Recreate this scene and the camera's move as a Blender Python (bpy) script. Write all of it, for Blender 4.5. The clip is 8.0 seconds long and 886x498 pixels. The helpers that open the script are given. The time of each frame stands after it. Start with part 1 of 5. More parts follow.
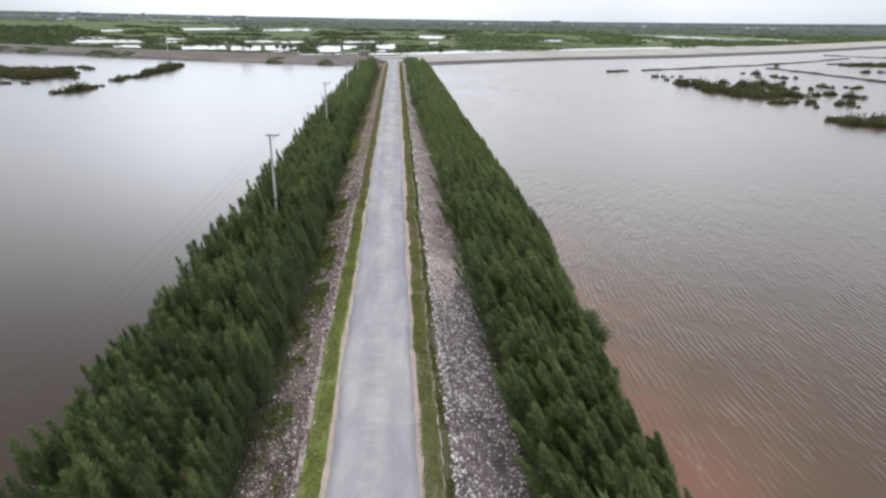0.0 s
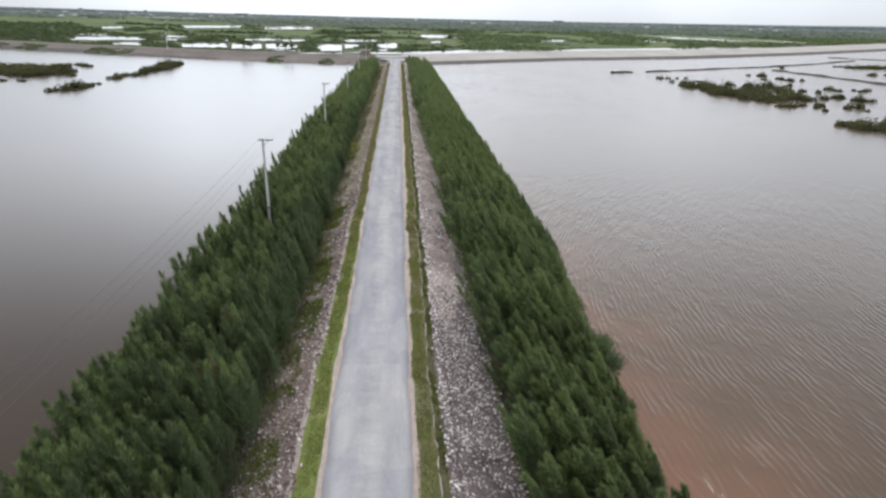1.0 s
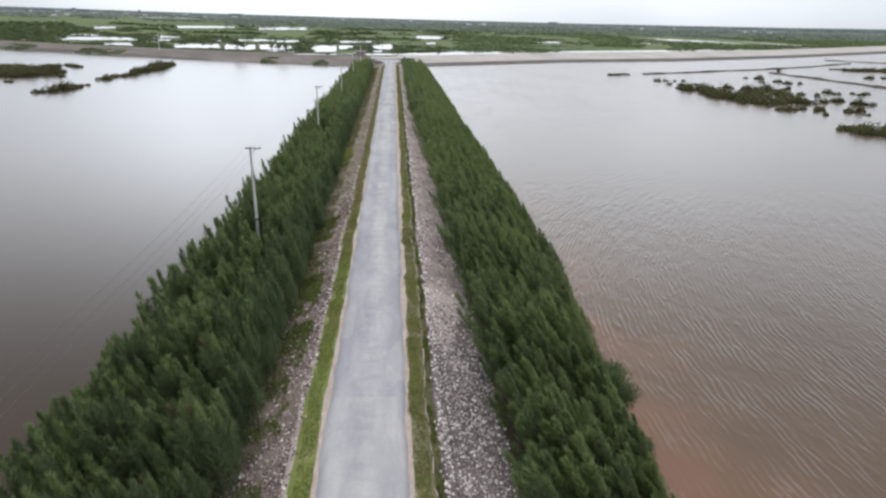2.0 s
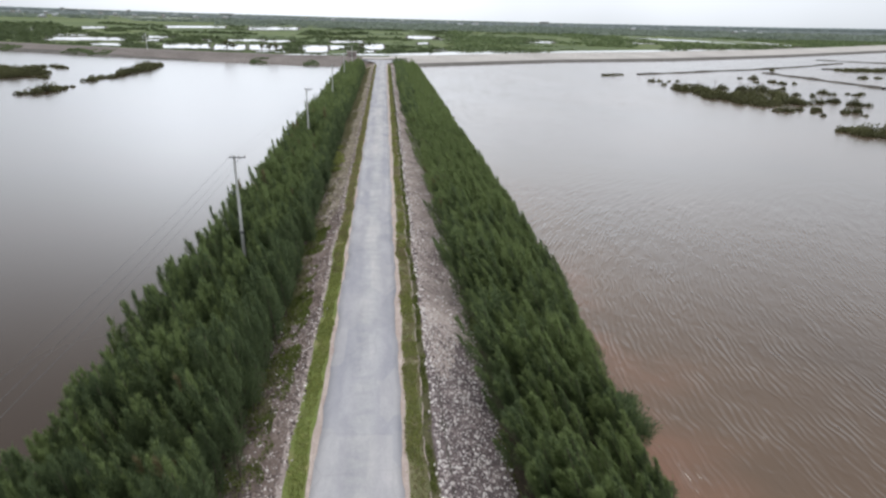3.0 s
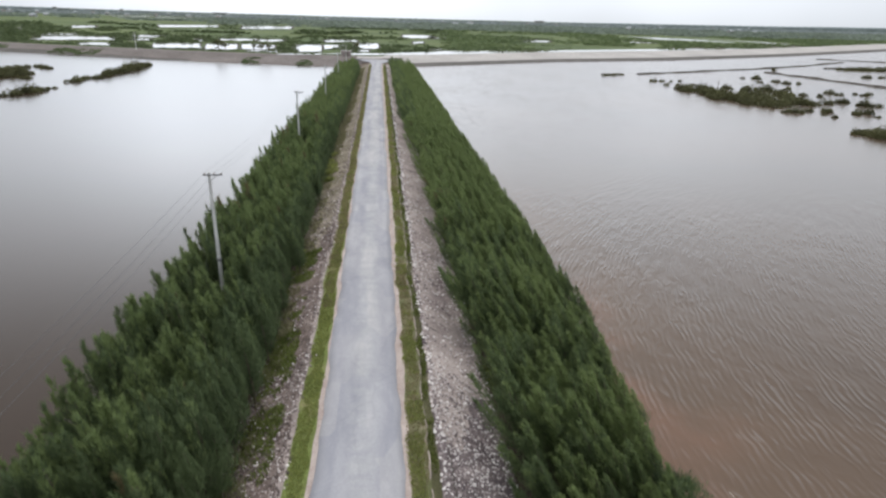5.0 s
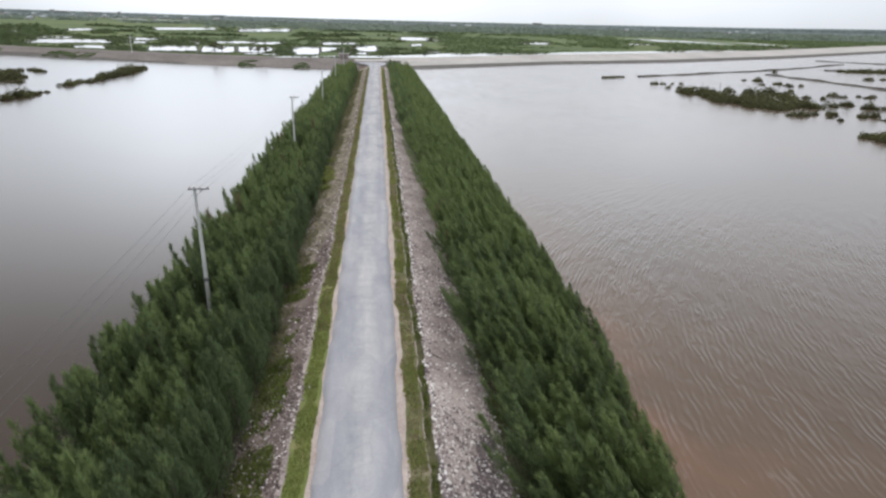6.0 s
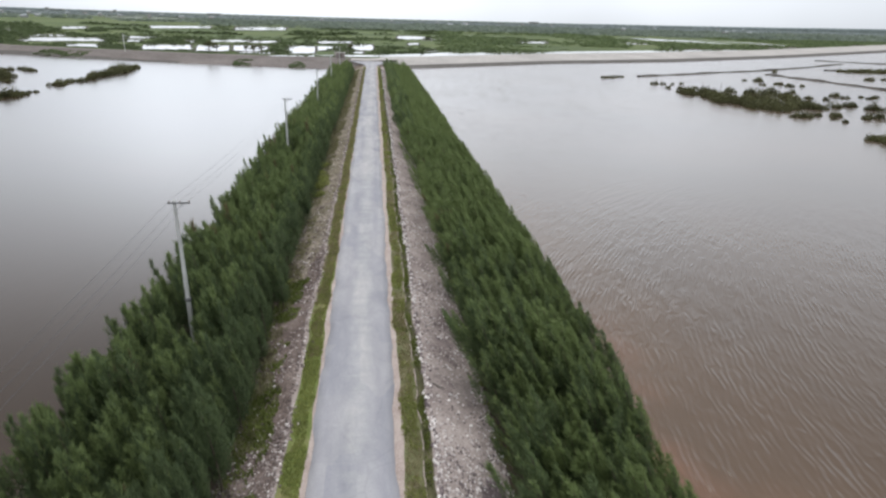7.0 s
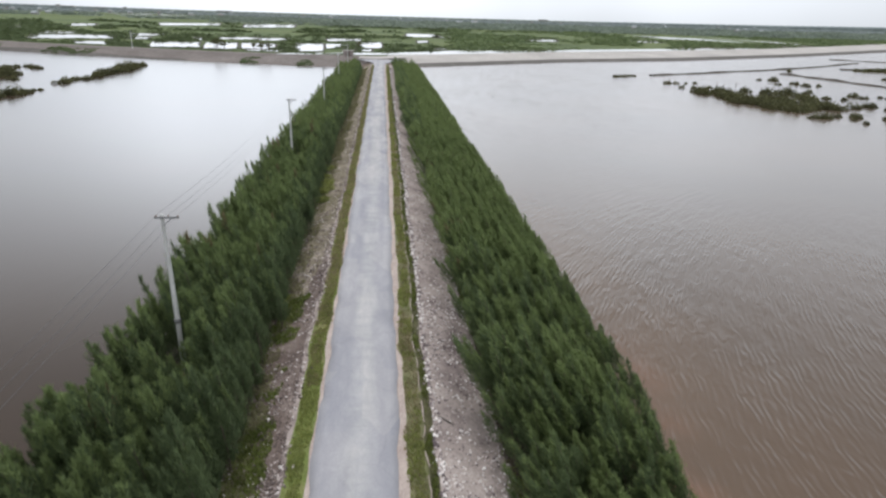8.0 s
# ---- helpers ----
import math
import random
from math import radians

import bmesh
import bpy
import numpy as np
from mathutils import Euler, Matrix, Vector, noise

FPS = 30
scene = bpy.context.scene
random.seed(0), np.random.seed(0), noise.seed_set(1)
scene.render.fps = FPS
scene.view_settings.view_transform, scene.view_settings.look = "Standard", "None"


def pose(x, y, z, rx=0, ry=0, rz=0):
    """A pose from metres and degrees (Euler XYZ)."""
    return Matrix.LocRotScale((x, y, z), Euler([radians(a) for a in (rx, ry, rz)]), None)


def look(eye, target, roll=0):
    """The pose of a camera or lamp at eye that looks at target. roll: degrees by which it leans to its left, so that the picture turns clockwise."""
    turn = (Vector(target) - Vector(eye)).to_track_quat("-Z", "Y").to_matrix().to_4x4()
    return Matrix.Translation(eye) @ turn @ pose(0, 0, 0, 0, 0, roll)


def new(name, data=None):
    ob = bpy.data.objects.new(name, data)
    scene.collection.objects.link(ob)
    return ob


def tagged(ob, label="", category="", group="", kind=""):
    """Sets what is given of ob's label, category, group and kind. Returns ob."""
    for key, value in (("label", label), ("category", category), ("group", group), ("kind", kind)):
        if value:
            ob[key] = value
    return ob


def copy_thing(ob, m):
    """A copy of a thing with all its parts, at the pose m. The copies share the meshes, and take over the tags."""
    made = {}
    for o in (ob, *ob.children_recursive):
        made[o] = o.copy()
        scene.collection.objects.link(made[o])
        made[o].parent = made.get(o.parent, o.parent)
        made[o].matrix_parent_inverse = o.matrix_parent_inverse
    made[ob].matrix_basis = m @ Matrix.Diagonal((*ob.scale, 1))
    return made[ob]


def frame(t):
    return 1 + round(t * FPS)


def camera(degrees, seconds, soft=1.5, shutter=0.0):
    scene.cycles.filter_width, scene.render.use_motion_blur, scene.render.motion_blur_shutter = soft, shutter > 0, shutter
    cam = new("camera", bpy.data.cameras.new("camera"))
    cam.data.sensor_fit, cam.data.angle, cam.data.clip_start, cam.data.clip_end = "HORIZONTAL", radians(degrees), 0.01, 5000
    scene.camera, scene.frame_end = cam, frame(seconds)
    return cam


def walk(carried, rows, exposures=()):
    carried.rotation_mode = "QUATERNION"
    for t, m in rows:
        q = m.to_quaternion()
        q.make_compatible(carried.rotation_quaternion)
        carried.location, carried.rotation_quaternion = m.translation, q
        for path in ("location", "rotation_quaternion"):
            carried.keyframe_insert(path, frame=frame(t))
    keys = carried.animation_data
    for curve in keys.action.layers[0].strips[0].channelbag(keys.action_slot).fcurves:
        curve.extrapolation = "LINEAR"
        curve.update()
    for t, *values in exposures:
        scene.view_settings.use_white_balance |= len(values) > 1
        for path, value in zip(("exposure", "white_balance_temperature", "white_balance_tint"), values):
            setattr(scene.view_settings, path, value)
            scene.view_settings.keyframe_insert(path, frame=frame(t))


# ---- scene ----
cam = camera(70.0, 8.0, soft=2.45, shutter=0.7)
PATH = [
    (0, (1.141, -4.321, 17.558), (1.282, -2.448, 16.871), 1.0),
    (0.5, (1.25, -2.821, 17.601), (1.38, -0.948, 16.914), 1.2),
    (1, (1.274, -1.298, 17.585), (1.413, 0.574, 16.896), 1.4),
    (2.5, (1.181, 3.127, 17.681), (1.348, 4.999, 16.996), 1.6),
    (3, (1.138, 4.647, 17.696), (1.317, 6.517, 17.01), 1.6),
    (3.5, (1.11, 6.182, 17.657), (1.284, 8.051, 16.968), 1.6),
    (4, (1.019, 7.855, 17.567), (1.204, 9.725, 16.883), 1.6),
    (4.5, (0.941, 9.491, 17.493), (1.132, 11.358, 16.803), 1.6),
    (6, (0.936, 13.995, 17.48), (1.135, 15.865, 16.798), 1.5),
    (6.5, (0.959, 15.488, 17.522), (1.162, 17.357, 16.84), 1.5),
    (7, (0.986, 17.105, 17.521), (1.195, 18.972, 16.836), 1.6),
    (7.5, (1.051, 18.65, 17.597), (1.244, 20.517, 16.908), 1.6),
    (8, (1.136, 20.238, 17.565), (1.321, 22.105, 16.873), 1.7),
]
walk(cam, [(t, look(eye, target, roll)) for t, eye, target, roll in PATH], [(0, 0.3), (8, 0.3)])

# ---------------------------------------------------------------- world and light
WATER_Z = -2.5
world = bpy.data.worlds.new("overcast_sky")
scene.world = world
world.use_nodes = True
wn, wl = world.node_tree.nodes, world.node_tree.links
sky = wn.new("ShaderNodeTexSky")
sky.sky_type = "NISHITA"
sky.sun_disc = False
sky.sun_elevation, sky.sun_rotation = radians(52), radians(9)
sky.air_density, sky.dust_density, sky.ozone_density = 1.0, 1.5, 1.0
grey = wn.new("ShaderNodeHueSaturation")
grey.inputs["Saturation"].default_value = 0.12
wl.new(sky.outputs[0], grey.inputs["Color"])
scaled = wn.new("ShaderNodeVectorMath")
scaled.operation = "SCALE"
scaled.inputs["Scale"].default_value = 0.09
wl.new(grey.outputs[0], scaled.inputs[0])
# an even cloud deck: brightest low down, with soft uneven cover
wtc = wn.new("ShaderNodeTexCoord")
wsep = wn.new("ShaderNodeSeparateXYZ")
wl.new(wtc.outputs["Generated"], wsep.inputs[0])
deck = wn.new("ShaderNodeValToRGB")
DECK = ((0.0, (0.715, 0.76, 0.82)), (0.05, (0.835, 0.89, 0.975)), (0.11, (1.07, 1.15, 1.27)), (0.2, (1.5, 1.6, 1.74)), (0.3, (1.46, 1.55, 1.68)), (0.46, (0.74, 0.77, 0.82)), (0.66, (0.78, 0.81, 0.85)), (1.0, (1.4, 1.44, 1.5)))
while len(deck.color_ramp.elements) < len(DECK):
    deck.color_ramp.elements.new(0.5)
for e, (p, c) in zip(deck.color_ramp.elements, DECK):
    e.position, e.color = p, (*c, 1)
wl.new(wsep.outputs["Z"], deck.inputs[0])
wnz = wn.new("ShaderNodeTexNoise")
wnz.inputs["Scale"].default_value, wnz.inputs["Detail"].default_value = 2.6, 3.0
wl.new(wtc.outputs["Generated"], wnz.inputs["Vector"])
wmr = wn.new("ShaderNodeMapRange")
wmr.inputs[1].default_value, wmr.inputs[2].default_value = 0.3, 0.7
wmr.inputs[3].default_value, wmr.inputs[4].default_value = 0.88, 1.12
wl.new(wnz.outputs["Fac"], wmr.inputs[0])
cloud = wn.new("ShaderNodeVectorMath")
cloud.operation = "SCALE"
wl.new(deck.outputs[0], cloud.inputs[0])
# the deck is brighter towards the hidden sun
off_sun = wn.new("ShaderNodeMath")
off_sun.operation = "ADD"
wl.new(wsep.outputs["X"], off_sun.inputs[0])
off_sun.inputs[1].default_value = -0.08
squared = wn.new("ShaderNodeMath")
squared.operation = "MULTIPLY"
wl.new(off_sun.outputs[0], squared.inputs[0])
wl.new(off_sun.outputs[0], squared.inputs[1])
sunward = wn.new("ShaderNodeMath")
sunward.operation = "MULTIPLY_ADD"
wl.new(squared.outputs[0], sunward.inputs[0])
sunward.inputs[1].default_value, sunward.inputs[2].default_value = -0.7, 1.05
thin_cloud = wn.new("ShaderNodeVectorMath")
thin_cloud.operation = "DISTANCE"
wl.new(wtc.outputs["Generated"], thin_cloud.inputs[0])
thin_cloud.inputs[1].default_value = (-0.17, 0.96, 0.2)
glow = wn.new("ShaderNodeMapRange")
glow.interpolation_type = "SMOOTHSTEP"
glow.inputs[1].default_value, glow.inputs[2].default_value = 0.44, 0.0
glow.inputs[3].default_value, glow.inputs[4].default_value = 0.0, 0.5
wl.new(thin_cloud.outputs["Value"], glow.inputs[0])
lit_deck = wn.new("ShaderNodeMath")
lit_deck.operation = "ADD"
wl.new(sunward.outputs[0], lit_deck.inputs[0])
wl.new(glow.outputs[0], lit_deck.inputs[1])
both_sky = wn.new("ShaderNodeMath")
both_sky.operation = "MULTIPLY"
wl.new(wmr.outputs[0], both_sky.inputs[0])
wl.new(lit_deck.outputs[0], both_sky.inputs[1])
wl.new(both_sky.outputs[0], cloud.inputs["Scale"])
wmix = wn.new("ShaderNodeMix")
wmix.data_type = "RGBA"
wmix.inputs[0].default_value = 0.85
wl.new(scaled.outputs[0], wmix.inputs[6])
wl.new(cloud.outputs[0], wmix.inputs[7])
wn["Background"].inputs["Strength"].default_value = 1.0
wl.new(wmix.outputs[2], wn["Background"].inputs["Color"])

sun = new("sun", bpy.data.lights.new("sun", "SUN"))
sun.data.energy, sun.data.angle, sun.data.color = 0.7, radians(14), (1.0, 0.97, 0.93)
sun.matrix_world = look((-13, 84, 109), (0, 0, 0))


# ---------------------------------------------------------------- materials
def nodes_of(name):
    m = bpy.data.materials.new(name)
    m.use_nodes = True
    n, l = m.node_tree.nodes, m.node_tree.links
    return m, n, l, n["Principled BSDF"]


def ramp(n, l, fac, stops):
    r = n.new("ShaderNodeValToRGB")
    while len(r.color_ramp.elements) < len(stops):
        r.color_ramp.elements.new(0.5)
    for e, (p, c) in zip(r.color_ramp.elements, stops):
        e.position, e.color = p, (*c, 1)
    l.new(fac, r.inputs[0])
    return r.outputs[0]


def noise_tex(n, l, vec, scale, detail=5.0, rough=0.6, distortion=0.0):
    t = n.new("ShaderNodeTexNoise")
    t.inputs["Scale"].default_value, t.inputs["Detail"].default_value = scale, detail
    t.inputs["Roughness"].default_value, t.inputs["Distortion"].default_value = rough, distortion
    l.new(vec, t.inputs["Vector"])
    return t.outputs["Fac"]


def noise_colour(n, l, vec, scale):
    t = n.new("ShaderNodeTexNoise")
    t.inputs["Scale"].default_value, t.inputs["Detail"].default_value = scale, 3.0
    l.new(vec, t.inputs["Vector"])
    return t.outputs["Color"]


def mixed(n, l, fac, a, b, blend="MIX"):
    m = n.new("ShaderNodeMix")
    m.data_type, m.blend_type = "RGBA", blend
    for socket, v in ((m.inputs[0], fac), (m.inputs[6], a), (m.inputs[7], b)):
        if isinstance(v, (int, float)):
            socket.default_value = v if socket == m.inputs[0] else (v, v, v, 1)
        elif isinstance(v, tuple):
            socket.default_value = (*v, 1)
        else:
            l.new(v, socket)
    return m.outputs[2]


def stretch(n, l, vec, scale, rz=0.0):
    mp = n.new("ShaderNodeMapping")
    mp.inputs["Scale"].default_value = scale
    mp.inputs["Rotation"].default_value = (0, 0, rz)
    l.new(vec, mp.inputs["Vector"])
    return mp.outputs[0]


def bumped(n, l, bsdf, height, strength, distance):
    b = n.new("ShaderNodeBump")
    b.inputs["Strength"].default_value, b.inputs["Distance"].default_value = strength, distance
    l.new(height, b.inputs["Height"])
    l.new(b.outputs[0], bsdf.inputs["Normal"])
    return b


def earthy(name, stops, coarse, fine, rough=0.9, bump=0.5, dist=0.03, grain=0.35):
    """A matt surface: patches at a coarse scale, grain at a fine one, relief from the grain."""
    m, n, l, p = nodes_of(name)
    pos = n.new("ShaderNodeNewGeometry").outputs["Position"]
    base = ramp(n, l, noise_tex(n, l, pos, coarse, 6), stops)
    g = noise_tex(n, l, pos, fine, 4, 0.7)
    spec = ramp(n, l, g, [(0.3, (0.45, 0.45, 0.45)), (0.7, (1.35, 1.35, 1.35))])
    l.new(mixed(n, l, grain * 2, base, spec, "MULTIPLY"), p.inputs["Base Color"])
    p.inputs["Roughness"].default_value = rough
    p.inputs["Specular IOR Level"].default_value = 0.25
    bumped(n, l, p, g, bump, dist)
    return m


def leafy(name, dark, light, patch=0.35, through_light=0.3, spread=0.5):
    """Foliage: every needle tuft has its own tone, trees differ in patches."""
    m, n, l, p = nodes_of(name)
    geo = n.new("ShaderNodeNewGeometry")
    info = n.new("ShaderNodeObjectInfo")
    patches = noise_tex(n, l, geo.outputs["Position"], patch, 3)
    add = n.new("ShaderNodeMath")
    add.operation = "MULTIPLY_ADD"
    l.new(geo.outputs["Random Per Island"], add.inputs[0])
    add.inputs[1].default_value = spread
    l.new(patches, add.inputs[2])
    add2 = n.new("ShaderNodeMath")
    add2.operation = "MULTIPLY_ADD"
    l.new(info.outputs["Random"], add2.inputs[0])
    add2.inputs[1].default_value = 0.25
    l.new(add.outputs[0], add2.inputs[2])
    col = ramp(n, l, add2.outputs[0], [(0.34, dark), (1.0, light)])
    l.new(col, p.inputs["Base Color"])
    p.inputs["Roughness"].default_value = 0.75
    p.inputs["Specular IOR Level"].default_value = 0.2
    tr = n.new("ShaderNodeBsdfTranslucent")
    l.new(col, tr.inputs["Color"])
    mix = n.new("ShaderNodeMixShader")
    mix.inputs[0].default_value = through_light
    l.new(p.outputs[0], mix.inputs[1])
    l.new(tr.outputs[0], mix.inputs[2])
    l.new(mix.outputs[0], n["Material Output"].inputs["Surface"])
    return m


def watery(name, stops, ripple, rough, scale_x, calm, silt=None):
    """Muddy water: silt colour drifts in patches, wind ripples run along the bank."""
    m, n, l, p = nodes_of(name)
    pos = n.new("ShaderNodeNewGeometry").outputs["Position"]
    col = ramp(n, l, noise_tex(n, l, pos, 0.018, 4, 0.5, 0.6), stops)
    if silt:
        # red silt stirred up along the bank
        sep = n.new("ShaderNodeSeparateXYZ")
        l.new(pos, sep.inputs[0])
        wander = n.new("ShaderNodeMath")
        wander.operation = "MULTIPLY_ADD"
        l.new(noise_tex(n, l, pos, 0.09, 3, 0.5, 0.5), wander.inputs[0])
        wander.inputs[1].default_value = 16.0
        along = n.new("ShaderNodeMath")
        along.operation = "MULTIPLY_ADD"
        l.new(sep.outputs["Y"], along.inputs[0])
        along.inputs[1].default_value = 0.16
        l.new(sep.outputs["X"], along.inputs[2])
        l.new(along.outputs[0], wander.inputs[2])
        near = n.new("ShaderNodeMapRange")
        near.inputs[1].default_value, near.inputs[2].default_value = 43.0, 20.0
        l.new(wander.outputs[0], near.inputs[0])
        col = mixed(n, l, near.outputs[0], col, silt)
        edge = n.new("ShaderNodeMapRange")
        edge.interpolation_type = "SMOOTHSTEP"
        edge.inputs[1].default_value, edge.inputs[2].default_value = 34.0, 24.0
        l.new(wander.outputs[0], edge.inputs[0])
        col = mixed(n, l, edge.outputs[0], col, (0.212, 0.107, 0.069))
    l.new(col, p.inputs["Base Color"])
    p.inputs["IOR"].default_value = 1.33
    p.inputs["Specular IOR Level"].default_value = 0.5
    p.inputs["Roughness"].default_value = rough
    # crests run along the bank, a few metres long and well under a metre apart
    crests = n.new("ShaderNodeTexWave")
    crests.wave_type, crests.bands_direction, crests.wave_profile = "BANDS", "X", "SIN"
    # farther out the crests swing round, away from the bank
    split = n.new("ShaderNodeSeparateXYZ")
    l.new(pos, split.inputs[0])
    out_y = n.new("ShaderNodeMath")
    out_y.operation = "SUBTRACT"
    l.new(split.outputs["Y"], out_y.inputs[0])
    out_y.inputs[1].default_value = 30.0
    only = n.new("ShaderNodeMath")
    only.operation = "MAXIMUM"
    l.new(out_y.outputs[0], only.inputs[0])
    bend = n.new("ShaderNodeMath")
    bend.operation = "MULTIPLY"
    l.new(only.outputs[0], bend.inputs[0])
    l.new(only.outputs[0], bend.inputs[1])
    swung = n.new("ShaderNodeMath")
    swung.operation = "MULTIPLY_ADD"
    l.new(bend.outputs[0], swung.inputs[0])
    swung.inputs[1].default_value = -0.0078
    l.new(split.outputs["X"], swung.inputs[2])
    across = n.new("ShaderNodeCombineXYZ")
    l.new(swung.outputs[0], across.inputs[0])
    l.new(split.outputs["Y"], across.inputs[1])
    across = across.outputs[0]
    l.new(stretch(n, l, across, (1, 0.5, 1)), crests.inputs["Vector"])
    crests.inputs["Scale"].default_value = scale_x * 0.34
    crests.inputs["Distortion"].default_value = 5.5
    crests.inputs["Detail"].default_value = 1.0
    crests.inputs["Detail Scale"].default_value = 1.3
    crests.inputs["Detail Roughness"].default_value = 0.5
    breaks = noise_tex(n, l, stretch(n, l, pos, (0.7, 0.28, 1)), 1.0, 2.0)
    broken = n.new("ShaderNodeMapRange")
    broken.inputs[1].default_value, broken.inputs[2].default_value = 0.36, 0.66
    l.new(breaks, broken.inputs[0])
    long = n.new("ShaderNodeMath")
    long.operation = "MULTIPLY"
    l.new(crests.outputs["Fac"], long.inputs[0])
    l.new(broken.outputs[0], long.inputs[1])
    long = long.outputs[0]
    short = noise_tex(n, l, stretch(n, l, across, (scale_x * 0.85, scale_x * 0.38, 1)), 1.0, 0.7, 0.5, 0.9)
    gust = noise_tex(n, l, stretch(n, l, pos, (0.06, 0.035, 1)), 1.0, 2.5)
    both = n.new("ShaderNodeMath")
    both.operation = "MULTIPLY_ADD"
    l.new(short, both.inputs[0])
    both.inputs[1].default_value = 1.3
    l.new(long, both.inputs[2])
    # a longer chop, a metre between crests, grows outward to fit the camera's view
    chop = noise_tex(n, l, stretch(n, l, across, (scale_x * 0.6, scale_x * 0.15, 1)), 1.0, 0.4, 0.5, 0.15)
    far_chop = n.new("ShaderNodeMapRange")
    far_chop.inputs[1].default_value, far_chop.inputs[2].default_value = 34.0, 66.0
    far_chop.inputs[3].default_value, far_chop.inputs[4].default_value = 0.0, 2.2
    l.new(split.outputs["Y"], far_chop.inputs[0])
    heave = n.new("ShaderNodeMath")
    heave.operation = "MULTIPLY_ADD"
    l.new(chop, heave.inputs[0])
    l.new(far_chop.outputs[0], heave.inputs[1])
    l.new(both.outputs[0], heave.inputs[2])
    both = heave
    mr = n.new("ShaderNodeMapRange")
    mr.inputs[1].default_value, mr.inputs[2].default_value = 0.32, 0.62
    mr.inputs[3].default_value, mr.inputs[4].default_value = calm, 1.0
    l.new(gust, mr.inputs[0])
    # ripples are flattened with distance to fit the camera's view
    far_calm = n.new("ShaderNodeMapRange")
    far_calm.interpolation_type = "SMOOTHSTEP"
    far_calm.inputs[1].default_value, far_calm.inputs[2].default_value = 58.0, 96.0
    far_calm.inputs[3].default_value, far_calm.inputs[4].default_value = 1.0, 0.18
    l.new(split.outputs["Y"], far_calm.inputs[0])
    blow = n.new("ShaderNodeMath")
    blow.operation = "MULTIPLY"
    l.new(mr.outputs[0], blow.inputs[0])
    l.new(far_calm.outputs[0], blow.inputs[1])
    mul = n.new("ShaderNodeMath")
    mul.operation = "MULTIPLY"
    l.new(both.outputs[0], mul.inputs[0])
    l.new(blow.outputs[0], mul.inputs[1])
    bumped(n, l, p, mul.outputs[0], 1.0, ripple)
    return m


def road_surface():
    """Worn concrete: bluish wheel tracks, a paler crown, blotches and fine grit."""
    m, n, l, p = nodes_of("worn_grey_concrete")
    pos = n.new("ShaderNodeNewGeometry").outputs["Position"]
    tracks = noise_tex(n, l, stretch(n, l, pos, (0.75, 0.03, 1)), 1.0, 3.0, 0.5)
    base = ramp(n, l, tracks, [(0.3, (0.292, 0.29, 0.318)), (0.5, (0.343, 0.338, 0.362)), (0.7, (0.4, 0.394, 0.408))])
    blot = ramp(n, l, noise_tex(n, l, stretch(n, l, pos, (0.7, 0.22, 1)), 1.0, 6.0, 0.7, 0.4), [(0.32, (0.84, 0.85, 0.87)), (0.52, (1, 1, 1)), (0.7, (1.19, 1.175, 1.155))])
    # the crown between the wheel tracks is paler, in patches
    sep = n.new("ShaderNodeSeparateXYZ")
    l.new(pos, sep.inputs[0])
    off = n.new("ShaderNodeMath")
    off.operation = "ABSOLUTE"
    l.new(sep.outputs["X"], off.inputs[0])
    mid = n.new("ShaderNodeMapRange")
    mid.interpolation_type = "SMOOTHSTEP"
    mid.inputs[1].default_value, mid.inputs[2].default_value = 0.95, 0.15
    l.new(off.outputs[0], mid.inputs[0])
    worn = n.new("ShaderNodeMath")
    worn.operation = "MULTIPLY"
    l.new(mid.outputs[0], worn.inputs[0])
    patches = ramp(n, l, noise_tex(n, l, stretch(n, l, pos, (0.55, 1.3, 1)), 1.0, 5.0, 0.65, 0.5), [(0.35, (0.1, 0.1, 0.1)), (0.65, (0.9, 0.9, 0.9))])
    l.new(patches, worn.inputs[1])
    base = mixed(n, l, worn.outputs[0], base, (0.425, 0.418, 0.42))
    grit = noise_tex(n, l, pos, 16, 4, 0.7)
    col = mixed(n, l, 1.0, base, blot, "MULTIPLY")
    # mends in paler mortar with straight edges, and a few thin cracks
    mends = n.new("ShaderNodeTexVoronoi")
    mends.distance = "CHEBYCHEV"
    mends.inputs["Scale"].default_value = 1.0
    l.new(stretch(n, l, pos, (0.5, 0.24, 1)), mends.inputs["Vector"])
    pale = n.new("ShaderNodeSeparateColor")
    l.new(mends.outputs["Color"], pale.inputs[0])
    col = mixed(n, l, 1.0, col, ramp(n, l, pale.outputs["Red"], [(0.0, (0.93, 0.94, 0.965)), (0.5, (1, 1, 1)), (0.8, (1.09, 1.08, 1.06))]), "MULTIPLY")
    bent = mixed(n, l, 0.12, pos, noise_colour(n, l, pos, 0.9), "ADD")
    cracks = n.new("ShaderNodeTexVoronoi")
    cracks.feature = "DISTANCE_TO_EDGE"
    cracks.inputs["Scale"].default_value = 1.0
    l.new(stretch(n, l, bent, (0.22, 0.3, 1)), cracks.inputs["Vector"])
    col = mixed(n, l, 1.0, col, ramp(n, l, cracks.outputs["Distance"], [(0.003, (0.93, 0.93, 0.93)), (0.012, (1, 1, 1))]), "MULTIPLY")
    col = mixed(n, l, 0.3, col, ramp(n, l, grit, [(0.3, (0.6, 0.6, 0.6)), (0.7, (1.3, 1.3, 1.3))]), "MULTIPLY")
    l.new(col, p.inputs["Base Color"])
    p.inputs["Roughness"].default_value = 0.85
    bumped(n, l, p, grit, 0.25, 0.01)
    return m


